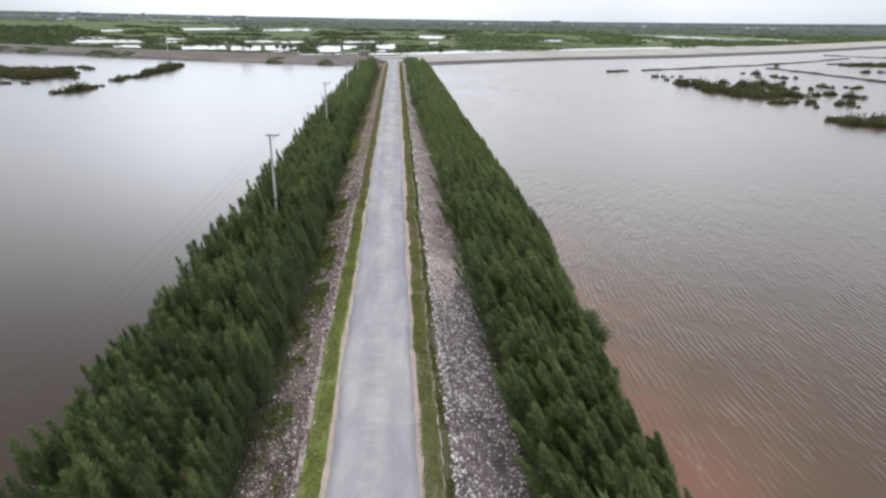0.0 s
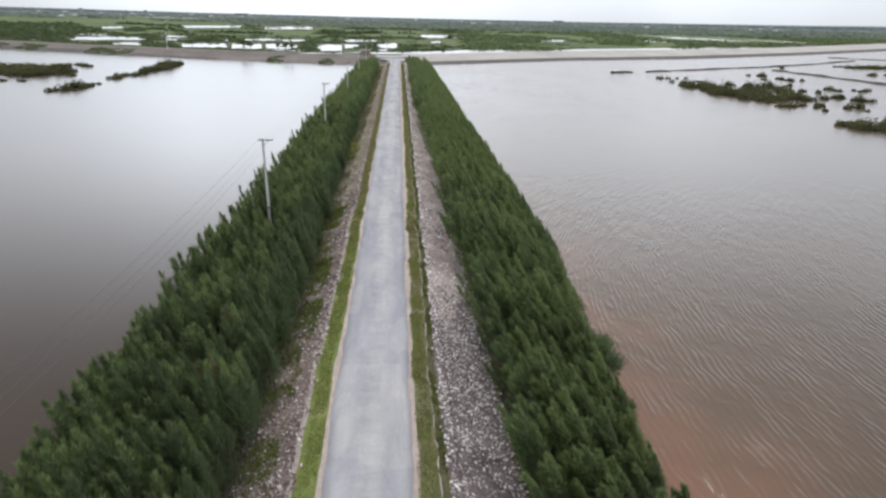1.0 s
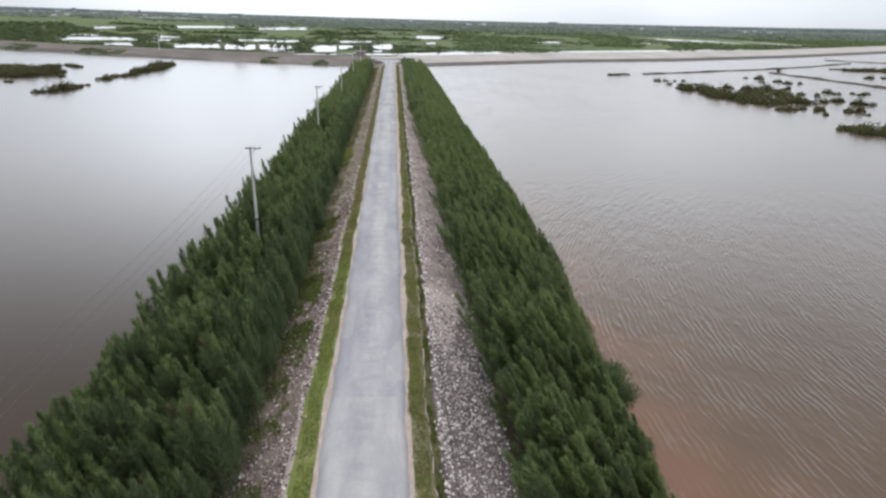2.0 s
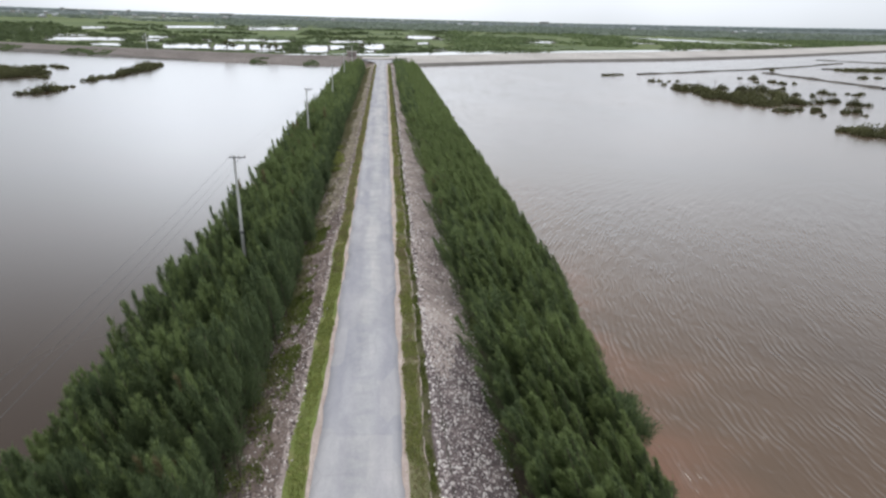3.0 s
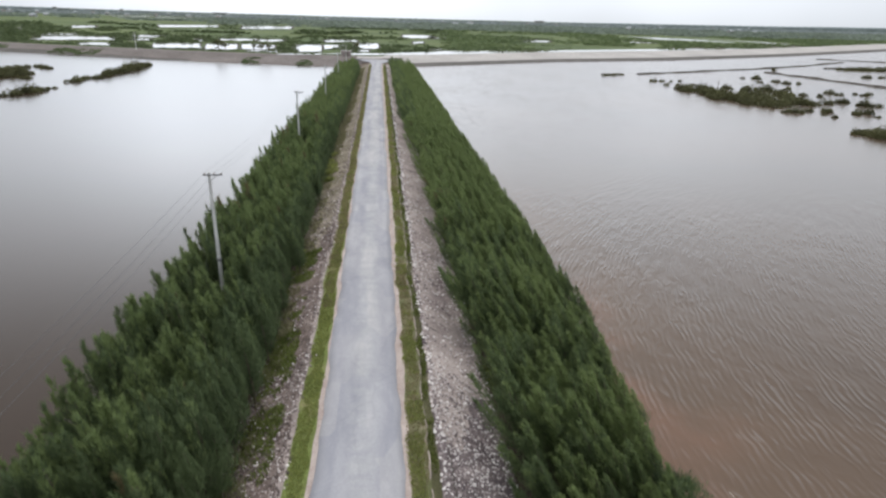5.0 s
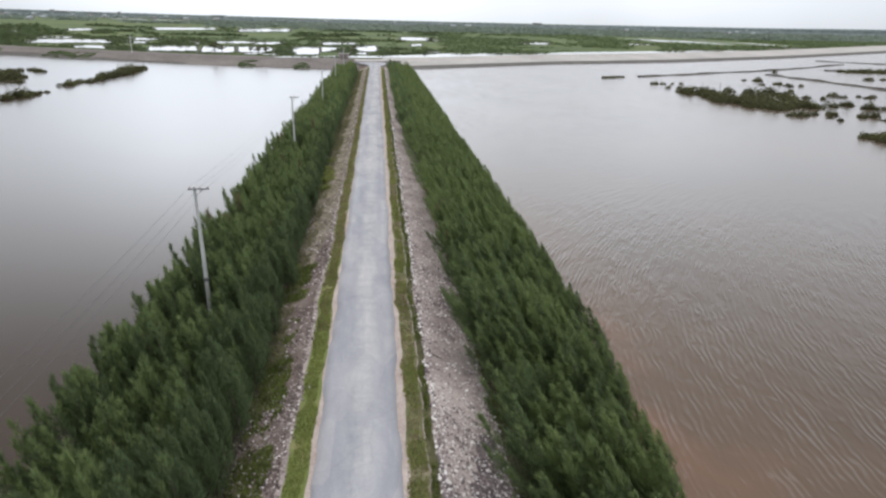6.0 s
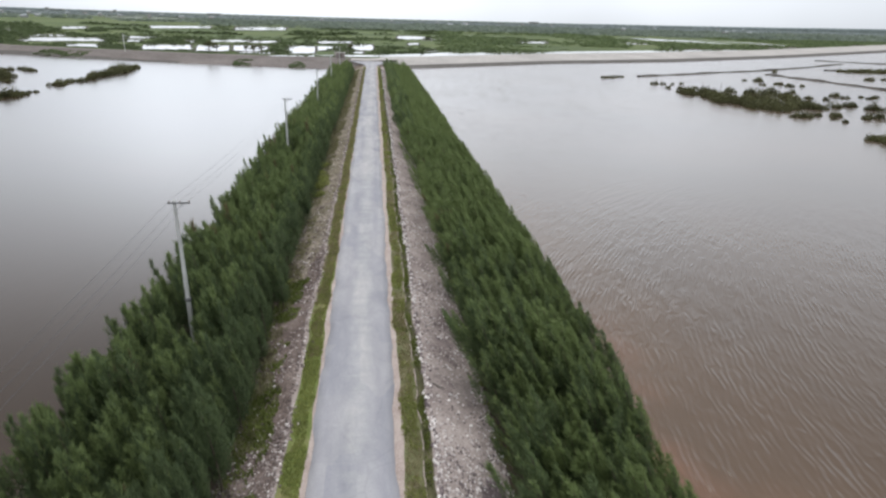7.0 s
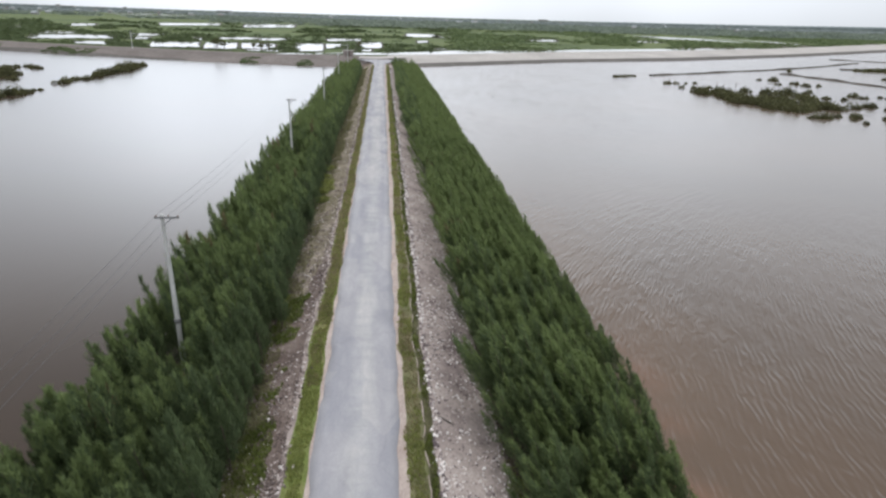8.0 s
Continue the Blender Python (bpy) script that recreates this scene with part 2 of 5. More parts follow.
M = {}
M["road"] = road_surface()
M["dirt"] = earthy("pale_sandy_dirt", [(0.3, (0.38, 0.305, 0.275)), (0.7, (0.52, 0.44, 0.4))], 0.8, 14)
M["turf"] = earthy("short_turf", [(0.3, (0.14, 0.15, 0.05)), (0.55, (0.15, 0.19, 0.05)), (0.75, (0.27, 0.23, 0.12))], 0.5, 9)
M["turf_dry"] = earthy("patchy_dry_turf", [(0.34, (0.12, 0.132, 0.055)), (0.56, (0.175, 0.172, 0.088)), (0.74, (0.31, 0.265, 0.185))], 0.9, 9)
M["bank"] = earthy("stony_bank_soil", [(0.32, (0.17, 0.134, 0.13)), (0.44, (0.32, 0.268, 0.25)), (0.66, (0.45, 0.385, 0.358))], 0.28, 7, 0.95, 0.6, 0.04, 0.28)
M["bank_left"] = earthy("weedy_bank_soil", [(0.3, (0.095, 0.07, 0.062)), (0.5, (0.17, 0.13, 0.115)), (0.7, (0.28, 0.225, 0.202))], 0.4, 7, 0.95, 0.8, 0.05, 0.4)
M["bank_dry"] = earthy("dry_grassy_bank_soil", [(0.3, (0.14, 0.125, 0.075)), (0.5, (0.235, 0.2, 0.145)), (0.7, (0.36, 0.31, 0.255))], 0.3, 5, 0.95, 0.8, 0.05, 0.35)
M["bank_bare"] = earthy("washed_out_bank_soil", [(0.3, (0.085, 0.067, 0.072)), (0.55, (0.175, 0.142, 0.142)), (0.75, (0.34, 0.285, 0.275))], 0.9, 7, 0.95, 0.8, 0.05, 0.4)
M["ditch"] = earthy("mossy_ditch_bed", [(0.3, (0.07, 0.068, 0.035)), (0.55, (0.12, 0.115, 0.06)), (0.75, (0.19, 0.165, 0.11))], 0.8, 8, 0.95, 0.8, 0.04, 0.4)
M["forest"] = earthy("needle_litter", [(0.3, (0.05, 0.04, 0.028)), (0.7, (0.1, 0.08, 0.055))], 0.5, 6)
M["bed"] = earthy("lake_mud", [(0.3, (0.1, 0.07, 0.05)), (0.7, (0.15, 0.11, 0.08))], 0.05, 1)
M["field"] = earthy("rice_fields", [(0.32, (0.058, 0.084, 0.03)), (0.45, (0.088, 0.124, 0.04)), (0.6, (0.122, 0.155, 0.052)), (0.72, (0.07, 0.094, 0.037))], 0.006, 0.12, 0.95, 0.2, 0.2, 0.25)
M["revet"] = earthy("grey_brown_revetment", [(0.3, (0.145, 0.123, 0.113)), (0.7, (0.23, 0.2, 0.185))], 0.06, 0.9, 0.95, 0.5, 0.1)
M["sand"] = earthy("pale_sand_fill", [(0.3, (0.38, 0.355, 0.335)), (0.7, (0.53, 0.5, 0.47))], 0.04, 0.7, 0.95, 0.3, 0.1, 0.2)
M["toe"] = earthy("dark_wet_rock_toe", [(0.3, (0.085, 0.076, 0.068)), (0.7, (0.15, 0.136, 0.124))], 0.2, 1.5)
M["mud"] = earthy("dark_wet_mud", [(0.3, (0.055, 0.048, 0.042)), (0.7, (0.11, 0.098, 0.085))], 0.2, 1.5)
M["flat"] = earthy("bare_brown_mud", [(0.3, (0.11, 0.095, 0.082)), (0.7, (0.19, 0.165, 0.145))], 0.03, 0.5)
M["concrete"] = earthy("pole_concrete", [(0.3, (0.46, 0.46, 0.44)), (0.7, (0.58, 0.58, 0.56))], 1.2, 25, 0.8, 0.15, 0.005, 0.15)
M["steel"] = earthy("weathered_steel", [(0.3, (0.16, 0.16, 0.165)), (0.7, (0.24, 0.24, 0.24))], 4, 30, 0.55)
M["porcelain"] = earthy("brown_porcelain", [(0.3, (0.2, 0.13, 0.1)), (0.7, (0.26, 0.18, 0.14))], 6, 40, 0.25)
M["cable"] = earthy("cable_rubber", [(0.3, (0.1, 0.1, 0.1)), (0.7, (0.14, 0.14, 0.14))], 6, 40, 0.5)
M["bark"] = earthy("grey_brown_bark", [(0.3, (0.1, 0.08, 0.06)), (0.7, (0.17, 0.14, 0.11))], 3, 20)
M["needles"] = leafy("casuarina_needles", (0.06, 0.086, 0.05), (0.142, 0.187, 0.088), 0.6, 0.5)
# paler needles: new growth, and light painted onto the crown tops
M["needles_young_lit"] = leafy("casuarina_new_growth_and_lit_tops", (0.103, 0.145, 0.063), (0.215, 0.272, 0.11), 0.6, 0.5)
M["needles_dry"] = leafy("casuarina_dry_needles", (0.12, 0.1, 0.055), (0.2, 0.17, 0.09), 0.6, 0.4)
M["grass"] = leafy("grass_blades", (0.148, 0.17, 0.055), (0.34, 0.37, 0.125), 0.6, 0.4)
M["straw"] = leafy("dry_verge_grass", (0.16, 0.135, 0.075), (0.36, 0.305, 0.18), 0.6, 0.3)
M["weeds"] = leafy("bank_weeds", (0.085, 0.11, 0.03), (0.2, 0.235, 0.07), 0.8, 0.3)
M["olive"] = leafy("olive_bank_grass", (0.14, 0.134, 0.076), (0.27, 0.255, 0.145), 0.8, 0.3)
M["mangrove"] = leafy("mangrove_leaves", (0.045, 0.047, 0.027), (0.135, 0.135, 0.062), 0.15, 0.2)
M["far_leaf"] = leafy("far_foliage", (0.044, 0.06, 0.035), (0.115, 0.146, 0.07), 0.012, 0.3)
M["scrub"] = leafy("eastern_scrub", (0.07, 0.1, 0.052), (0.165, 0.21, 0.1), 0.012, 0.3)
# aerial haze is painted into these four colours, paler and bluer with distance
M["far_wood"] = leafy("far_woodland_in_haze", (0.125, 0.155, 0.132), (0.25, 0.29, 0.24), 0.006, 0.35)
M["hazed_wood"] = leafy("woodland_in_blue_haze", (0.185, 0.215, 0.215), (0.32, 0.355, 0.355), 0.004, 0.35)
M["far_belt"] = earthy("distant_trees_in_haze", [(0.35, (0.17, 0.2, 0.2)), (0.65, (0.28, 0.315, 0.32))], 0.012, 0.05, 1.0, 0.0, 0.01, 0.2)
M["horizon_belt"] = earthy("horizon_trees_in_haze", [(0.35, (0.36, 0.4, 0.43)), (0.65, (0.45, 0.49, 0.52))], 0.006, 0.05, 1.0, 0.0, 0.01, 0.1)
M["wall"] = earthy("weathered_house_wall", [(0.3, (0.34, 0.34, 0.33)), (0.7, (0.48, 0.47, 0.46))], 0.1, 1)
M["roof"] = earthy("tile_roof", [(0.3, (0.24, 0.2, 0.185)), (0.7, (0.32, 0.28, 0.265))], 0.1, 1)
M["roof_grey"] = earthy("sheet_roof", [(0.3, (0.36, 0.38, 0.4)), (0.7, (0.48, 0.5, 0.52))], 0.1, 1)
M["dark_glass"] = earthy("house_window", [(0.3, (0.04, 0.045, 0.05)), (0.7, (0.06, 0.065, 0.07))], 0.5, 4, 0.2)
M["water_r"] = watery("silty_rippled_water", [(0.35, (0.081, 0.057, 0.041)), (0.65, (0.112, 0.078, 0.055))], 0.04, 0.2, 2.1, 0.45, (0.15, 0.096, 0.061))
M["water_l"] = watery("calm_muddy_water", [(0.35, (0.04, 0.025, 0.016)), (0.65, (0.053, 0.034, 0.022))], 0.0012, 0.16, 1.2, 0.3)
M["pond"] = watery("still_pond_water", [(0.4, (0.2, 0.19, 0.17)), (0.6, (0.26, 0.25, 0.23))], 0.004, 0.06, 1.0, 0.5)


def stone_material(name, stops):
    m, n, l, p = nodes_of(name)
    geo, info = n.new("ShaderNodeNewGeometry"), n.new("ShaderNodeObjectInfo")
    s = n.new("ShaderNodeMath")
    s.operation = "ADD"
    l.new(geo.outputs["Random Per Island"], s.inputs[0])
    l.new(info.outputs["Random"], s.inputs[1])
    fr = n.new("ShaderNodeMath")
    fr.operation = "FRACT"
    l.new(s.outputs[0], fr.inputs[0])
    g = noise_tex(n, l, geo.outputs["Position"], 18, 5, 0.7)
    c = ramp(n, l, fr.outputs[0], stops)
    l.new(mixed(n, l, 0.6, c, ramp(n, l, g, [(0.3, (0.55, 0.53, 0.5)), (0.7, (1.2, 1.2, 1.2))]), "MULTIPLY"), p.inputs["Base Color"])
    p.inputs["Roughness"].default_value = 0.9
    bumped(n, l, p, g, 0.5, 0.02)
    return m


M["stone_soiled"] = stone_material("soil_stained_rubble", [(0.0, (0.075, 0.056, 0.052)), (0.4, (0.19, 0.15, 0.14)), (0.72, (0.34, 0.28, 0.262)), (0.88, (0.6, 0.54, 0.52)), (1.0, (0.85, 0.8, 0.78))])
M["stone"] = stone_material("limestone_rubble", [(0.0, (0.12, 0.093, 0.1)), (0.32, (0.25, 0.205, 0.206)), (0.55, (0.45, 0.39, 0.378)), (0.7, (0.82, 0.765, 0.75)), (1.0, (0.93, 0.89, 0.87))])


# ---------------------------------------------------------------- mesh helpers
def mesh_of(name, verts, faces, mats, slots=None, smooth=False):
    """A mesh from arrays: verts (n, 3), faces (m, 3 or 4)."""
    verts, faces = np.asarray(verts, np.float32), np.asarray(faces, np.int32)
    me = bpy.data.meshes.new(name)
    me.vertices.add(len(verts))
    me.vertices.foreach_set("co", verts.ravel())
    me.loops.add(faces.size)
    me.loops.foreach_set("vertex_index", faces.ravel())
    me.polygons.add(len(faces))
    me.polygons.foreach_set("loop_start", np.arange(0, faces.size, faces.shape[1], dtype=np.int32))
    for m in mats if isinstance(mats, (list, tuple)) else [mats]:
        me.materials.append(m)
    if slots is not None:
        me.polygons.foreach_set("material_index", np.asarray(slots, np.int32))
    me.polygons.foreach_set("use_smooth", np.full(len(faces), smooth))
    me.update(calc_edges=True)
    me.validate()
    return me


def part(name, me, parent=None, label="", at=None):
    ob = new(name, me)
    if parent:
        ob.parent = parent
    if at is not None:
        ob.matrix_basis = at
    return tagged(ob, label) if label else ob


def joined(pieces):
    """Joins (verts, faces) pairs into one pair."""
    vs, fs, n = [], [], 0
    for v, f in pieces:
        vs.append(v)
        fs.append(np.asarray(f) + n)
        n += len(v)
    return np.concatenate(vs), np.concatenate(fs)


def tube(points, radii, sides=8):
    """A capped tube through points, as quads."""
    points = np.asarray(points, float)
    radii = np.broadcast_to(radii, len(points))
    d = np.gradient(points, axis=0)
    d /= np.linalg.norm(d, axis=1, keepdims=True)
    ref = np.array([0, 0, 1.0]) if abs(d[0][2]) < 0.9 else np.array([0, 1.0, 0])
    a = np.cross(d, ref)
    a /= np.linalg.norm(a, axis=1, keepdims=True)
    b = np.cross(d, a)
    th = np.arange(sides) * 2 * np.pi / sides
    ring = a[:, None] * np.cos(th)[None, :, None] + b[:, None] * np.sin(th)[None, :, None]
    v = (points[:, None] + ring * radii[:, None, None]).reshape(-1, 3)
    i = np.arange(len(points) - 1)[:, None] * sides
    j = np.arange(sides)[None]
    k = (j + 1) % sides
    f = np.stack([i + j, i + k, i + sides + k, i + sides + j], -1).reshape(-1, 4)
    caps = []
    for base in (0, (len(points) - 1) * sides):
        for s in range(1, sides - 2, 2):
            caps.append([base, base + s, base + s + 1, base + s + 2])
    return v, np.concatenate([f, caps])


def box(cx, cy, cz, sx, sy, sz, bevel=0.0):
    """A bevelled box as (verts, faces) of triangles."""
    bm = bmesh.new()
    bmesh.ops.create_cube(bm, size=1.0, matrix=Matrix.Translation((cx, cy, cz)) @ Matrix.Diagonal((sx, sy, sz, 1)))
    if bevel:
        bmesh.ops.bevel(bm, geom=bm.edges[:], offset=bevel, segments=1, affect="EDGES")
    bmesh.ops.triangulate(bm, faces=bm.faces[:])
    v = np.array([p.co[:] for p in bm.verts])
    f = np.array([[p.index for p in q.verts] for q in bm.faces])
    bm.free()
    return v, f


def wave(y, seed, size, length):
    """A smooth wandering line along y."""
    y = np.asarray(y, float)
    out = np.zeros_like(y)
    for k in range(4):
        out += np.sin(y * 2 * np.pi / (length / (1.7**k)) + seed * (k + 1.3) * 2.1) / (1.5**k)
    return out * size / 2


def patchy(x, y, size, seed):
    """Smooth random patches between 0 and 1."""
    g = np.random.default_rng(seed).uniform(0, 1, (64, 512))
    u, w = np.asarray(x) / size + 20, np.asarray(y) / size + 20
    i, j = np.floor(u).astype(int) % 63, np.floor(w).astype(int) % 511
    a, b = u - np.floor(u), w - np.floor(w)
    a, b = a * a * (3 - 2 * a), b * b * (3 - 2 * b)
    return (g[i, j] * (1 - a) + g[i + 1, j] * a) * (1 - b) + (g[i, j + 1] * (1 - a) + g[i + 1, j + 1] * a) * b


# ---------------------------------------------------------------- ground
SHORE_X = [-900, -198, -131, -74, -23, 18, 89, 166, 282, 451, 1200]
SHORE_Y = [640, 343, 315, 293, 278, 288, 337, 372, 449, 577, 1150]
CREST_X = [-900, -209, -139, -79, -25, -2, 23, 99, 189, 327, 558, 1200]
CREST_Y = [655, 364, 335, 313, 303, 303, 323, 375, 427, 524, 717, 1260]
FIELD_Z = -0.5


def shore(x):
    return np.interp(x, SHORE_X, SHORE_Y)


def crest(x):
    return np.interp(x, CREST_X, CREST_Y)


PROFILE_X = [-40, -16, -13, -5.9, -3.25, -3.0, -2.08, -1.95, 1.95, 2.06, 2.88, 2.96, 3.2, 3.28, 3.6, 6.6, 13.2, 16.5, 40]
PROFILE_Z = [-4.5, -3.3, -2.5, -1.2, -0.16, -0.1, -0.05, -0.06, -0.06, -0.05, -0.1, -0.32, -0.32, -0.12, -0.15, -1.25, -2.5, -3.4, -4.5]


def ground_height(x, y):
    bank = np.interp(x, PROFILE_X, PROFILE_Z)
    rough = 0.05 * np.sin(x * 3.1 + y * 0.7) * np.sin(y * 1.9 - x * 1.3) + 0.04 * np.sin(y * 4.3 + x * 5.0)
    bank = bank + rough * np.clip((np.abs(x) - 3.6) / 1.0, 0, 1)
    s, c = shore(x), crest(x)
    up = np.interp(np.clip((y - s) / (c - s), -3, 1), [-3, -0.4, 0, 1], [-4.5, -3.4, WATER_Z, -0.06])
    down = np.interp(y - c, [0, 14, 26], [-0.06, -0.06, FIELD_Z])
    land = np.where(y < c, up, down)
    return np.maximum(bank, land) * (y < c) + land * (y >= c)


def make_ground():
    xs = np.unique(np.round(np.concatenate([
        PROFILE_X, np.arange(-14, 14.1, 0.5), np.arange(-6.4, -3, 0.25), np.arange(3.5, 7, 0.25), np.arange(-100, 101, 5), np.arange(-320, 560, 10),
        -np.geomspace(320, 6500, 22), np.geomspace(560, 6500, 20)]), 2))
    ys = np.unique(np.round(np.concatenate([
        -np.geomspace(20, 3000, 14), np.arange(-20, 70, 0.6), np.arange(70, 262, 2), np.arange(262, 620, 4), np.geomspace(620, 5600, 40)]), 2))
    X, Y = np.meshgrid(xs, ys)
    Z = ground_height(X, Y)
    # borders of turf, kerb and bank wander along the road
    near = (np.abs(X) > 1.9) & (np.abs(X) < 6)
    X = X + near * (wave(Y, 1.0, 0.10, 23) + wave(Y, 2.7, 0.05, 5))
    v = np.stack([X, Y, Z], -1).reshape(-1, 3)
    nx = len(xs)
    i = (np.arange(len(ys) - 1)[:, None] * nx + np.arange(nx - 1)[None]).ravel()
    f = np.stack([i, i + 1, i + nx + 1, i + nx], -1)
    cx = (xs[:-1] + xs[1:]) / 2
    cy = (ys[:-1] + ys[1:]) / 2
    CX, CY = np.meshgrid(cx, cy)
    slot = np.full(CX.shape, 0)
    onbank = CY < crest(CX)
    for k, (a, b) in enumerate([(-16, -5.9), (-5.9, -3.0), (-3.0, -2.08), (-2.08, 2.06), (2.06, 2.88), (3.28, 6.6), (6.6, 16.5)]):
        slot[onbank & (CX > a) & (CX < b) & (CY < 268)] = k + 1
    slot[(slot == 6) & (CY + 2.5 * np.sin(CX * 1.9) < 36.5)] = 10
    slot[onbank & (CX > 2.88) & (CX < 3.28) & (CY < 268)] = 11
    slot[(slot == 3) & (CY > 62)] = 5
    slot[(slot == 2) & (CY + 5 * np.sin(CX * 2.3) > 62)] = 12
    slot[onbank & (CX > -3.32) & (CX < -3.0) & (CY < 268)] = 6
    slot[CY >= crest(CX) + 10] = 8
    slot[(slot == 0) & (CY > shore(CX) - 2)] = 9
    me = mesh_of("ground", v, f, [M["bed"], M["forest"], M["bank_left"], M["turf"], M["dirt"], M["turf_dry"], M["bank"], M["forest"], M["field"], M["revet"], M["bank_bare"], M["ditch"], M["bank_dry"]], slot.ravel(), True)
    return tagged(new("ground", me), "causeway bank, lake bed and flat green fields", "ground", kind="structure")


make_ground()


def strip(name, left, right, material, label, category, kind="structure", z=None, rows=1):
    """A ribbon between two lines of points, lying a little above the ground."""
    left, right = np.asarray(left, float), np.asarray(right, float)
    n = len(left)
    ts = np.linspace(0, 1, rows + 1)
    v = np.concatenate([left + (right - left) * t for t in ts])
    i = (np.arange(rows)[:, None] * n + np.arange(n - 1)[None]).ravel()
    f = np.stack([i, i + 1, i + n + 1, i + n], -1)
    return tagged(new(name, mesh_of(name, v, f, material)), label, category, kind=kind)


def make_road():
    ys = np.concatenate([np.arange(-60, 110, 0.5), np.arange(110, 292, 2.0)])
    drift = -0.25 * np.clip(ys / 175, 0, 1.2)
    flare = np.clip((ys - 262) / 28, 0, 1) ** 2
    le = -1.78 + drift * 1.6 + wave(ys, 0.4, 0.10, 17) + wave(ys, 3.3, 0.05, 3.7) - flare * 7
    re = 1.8 + drift + wave(ys, 1.9, 0.10, 21) + wave(ys, 5.1, 0.05, 4.1) + 0.15 * np.exp(-((ys - 16) / 6) ** 2) + flare * 9
    cols = np.linspace(0, 1, 9)
    top = [np.stack([le + (re - le) * c, ys, 0.035 * (1 - (2 * c - 1) ** 2) + 0 * ys], -1) for c in cols]
    skirt = 0.14
    lines = [top[0] - (0.03, 0, skirt), *top, top[-1] - (-0.03, 0, skirt)]
    v = np.concatenate(lines)
    n = len(ys)
    i = (np.arange(len(lines) - 1)[:, None] * n + np.arange(n - 1)[None]).ravel()
    f = np.stack([i + n, i + n + 1, i + 1, i], -1)
    return tagged(new("road", mesh_of("road", v, f, M["road"], smooth=True)), "narrow worn pale grey concrete road on the causeway", "road", kind="structure")


make_road()


# ---------------------------------------------------------------- water
def make_water(name, x0, x1, material, label):
    xs = np.linspace(x0, x1, 300)
    a = np.stack([xs, 0 * xs - 3000, 0 * xs + WATER_Z], -1)
    b = np.stack([xs, shore(xs) + 9, 0 * xs + WATER_Z], -1)
    return strip(name, b, a, material, label, "water")


make_water("water_west", -900, -8, M["water_l"], "calm muddy lake water mirroring a pale overcast sky")
make_water("water_east", 8, 1200, M["water_r"], "wind-rippled reddish-brown muddy lake water")


# ---------------------------------------------------------------- dike round the far shore
def line(xs, fy, off, z):
    xs = np.asarray(xs, float)
    return np.stack([xs, fy(xs) + off, z + 0 * xs], -1)


def between(xs, t, lift=0.06):
    """Points on the dike's slope, t from the water's edge to the crest."""
    xs = np.asarray(xs, float)
    y = shore(xs) + (crest(xs) - shore(xs)) * t
    return np.stack([xs, y, WATER_Z + (-0.06 - WATER_Z) * t + lift + 0 * xs], -1)


west = np.linspace(-600, -3, 120)
east = np.concatenate([np.linspace(3, 120, 50), np.linspace(122, 900, 70)])
jag = 0.05 * np.sin(west * 0.9) + 0.04 * np.sin(west * 0.37)
strip("dike_slope", between(west, 0.07 + jag * 0.6), between(west, 0.97), M["revet"], "grey-brown stone-faced dike slope above the lake", "dike", rows=4)
strip("dike_slope", between(east, 0.34), between(east, 1.0), M["sand"], "pale sand and concrete dike slope above the lake", "dike", rows=4)
strip("dike_toe", between(east, -0.06), between(east, 0.34, 0.1), M["toe"], "dark wet rock toe of the dike at the waterline", "dike", rows=2)
strip("dike_toe", between(west[west < -75], -0.05), between(west[west < -75], 0.12 + 0.3 * np.clip((-95 - west[west < -75]) / 60, 0, 1) + jag[west < -75], 0.25), M["toe"], "dark wet rock toe of the dike at the waterline", "dike", rows=2)
strip("dike_crest", line(west, crest, -0.8, 0.01), line(west, crest, 9, 0.01), M["revet"], "level earth crest of the dike", "dike", rows=2)
strip("dike_crest", line(east, crest, 0.0, 0.02), line(east, crest, 13, 0.02), M["sand"], "level pale sand crest of the dike", "dike", rows=2)
junction_x = np.linspace(-9, 11, 12)
strip("road_junction", line(junction_x, crest, -9, 0.045), line(junction_x, crest, 5, 0.045), M["sand"], "pale gravel turning area where the road meets the dike", "road", rows=3)

# bright sheet of shallow water behind the dike
canal_x = np.linspace(-45, 300, 90)
canal_a = np.interp(canal_x, [-45, -25, -2, 29, 78, 90, 180, 300], [310, 316, 321, 337, 372, 381, 434, 517])
canal_b = np.interp(canal_x, [-45, -38, -2, 25, 43, 90, 180, 300], [313, 321, 335, 356, 380, 401, 456, 524]) + 1.5 * np.sin(canal_x * 0.6)
strip("drainage_canal", np.stack([canal_x, canal_a, 0 * canal_x + 0.06], -1), np.stack([canal_x, canal_b, 0 * canal_x + 0.06], -1), M["pond"], "bright shallow canal behind the dike", "canal", rows=2)


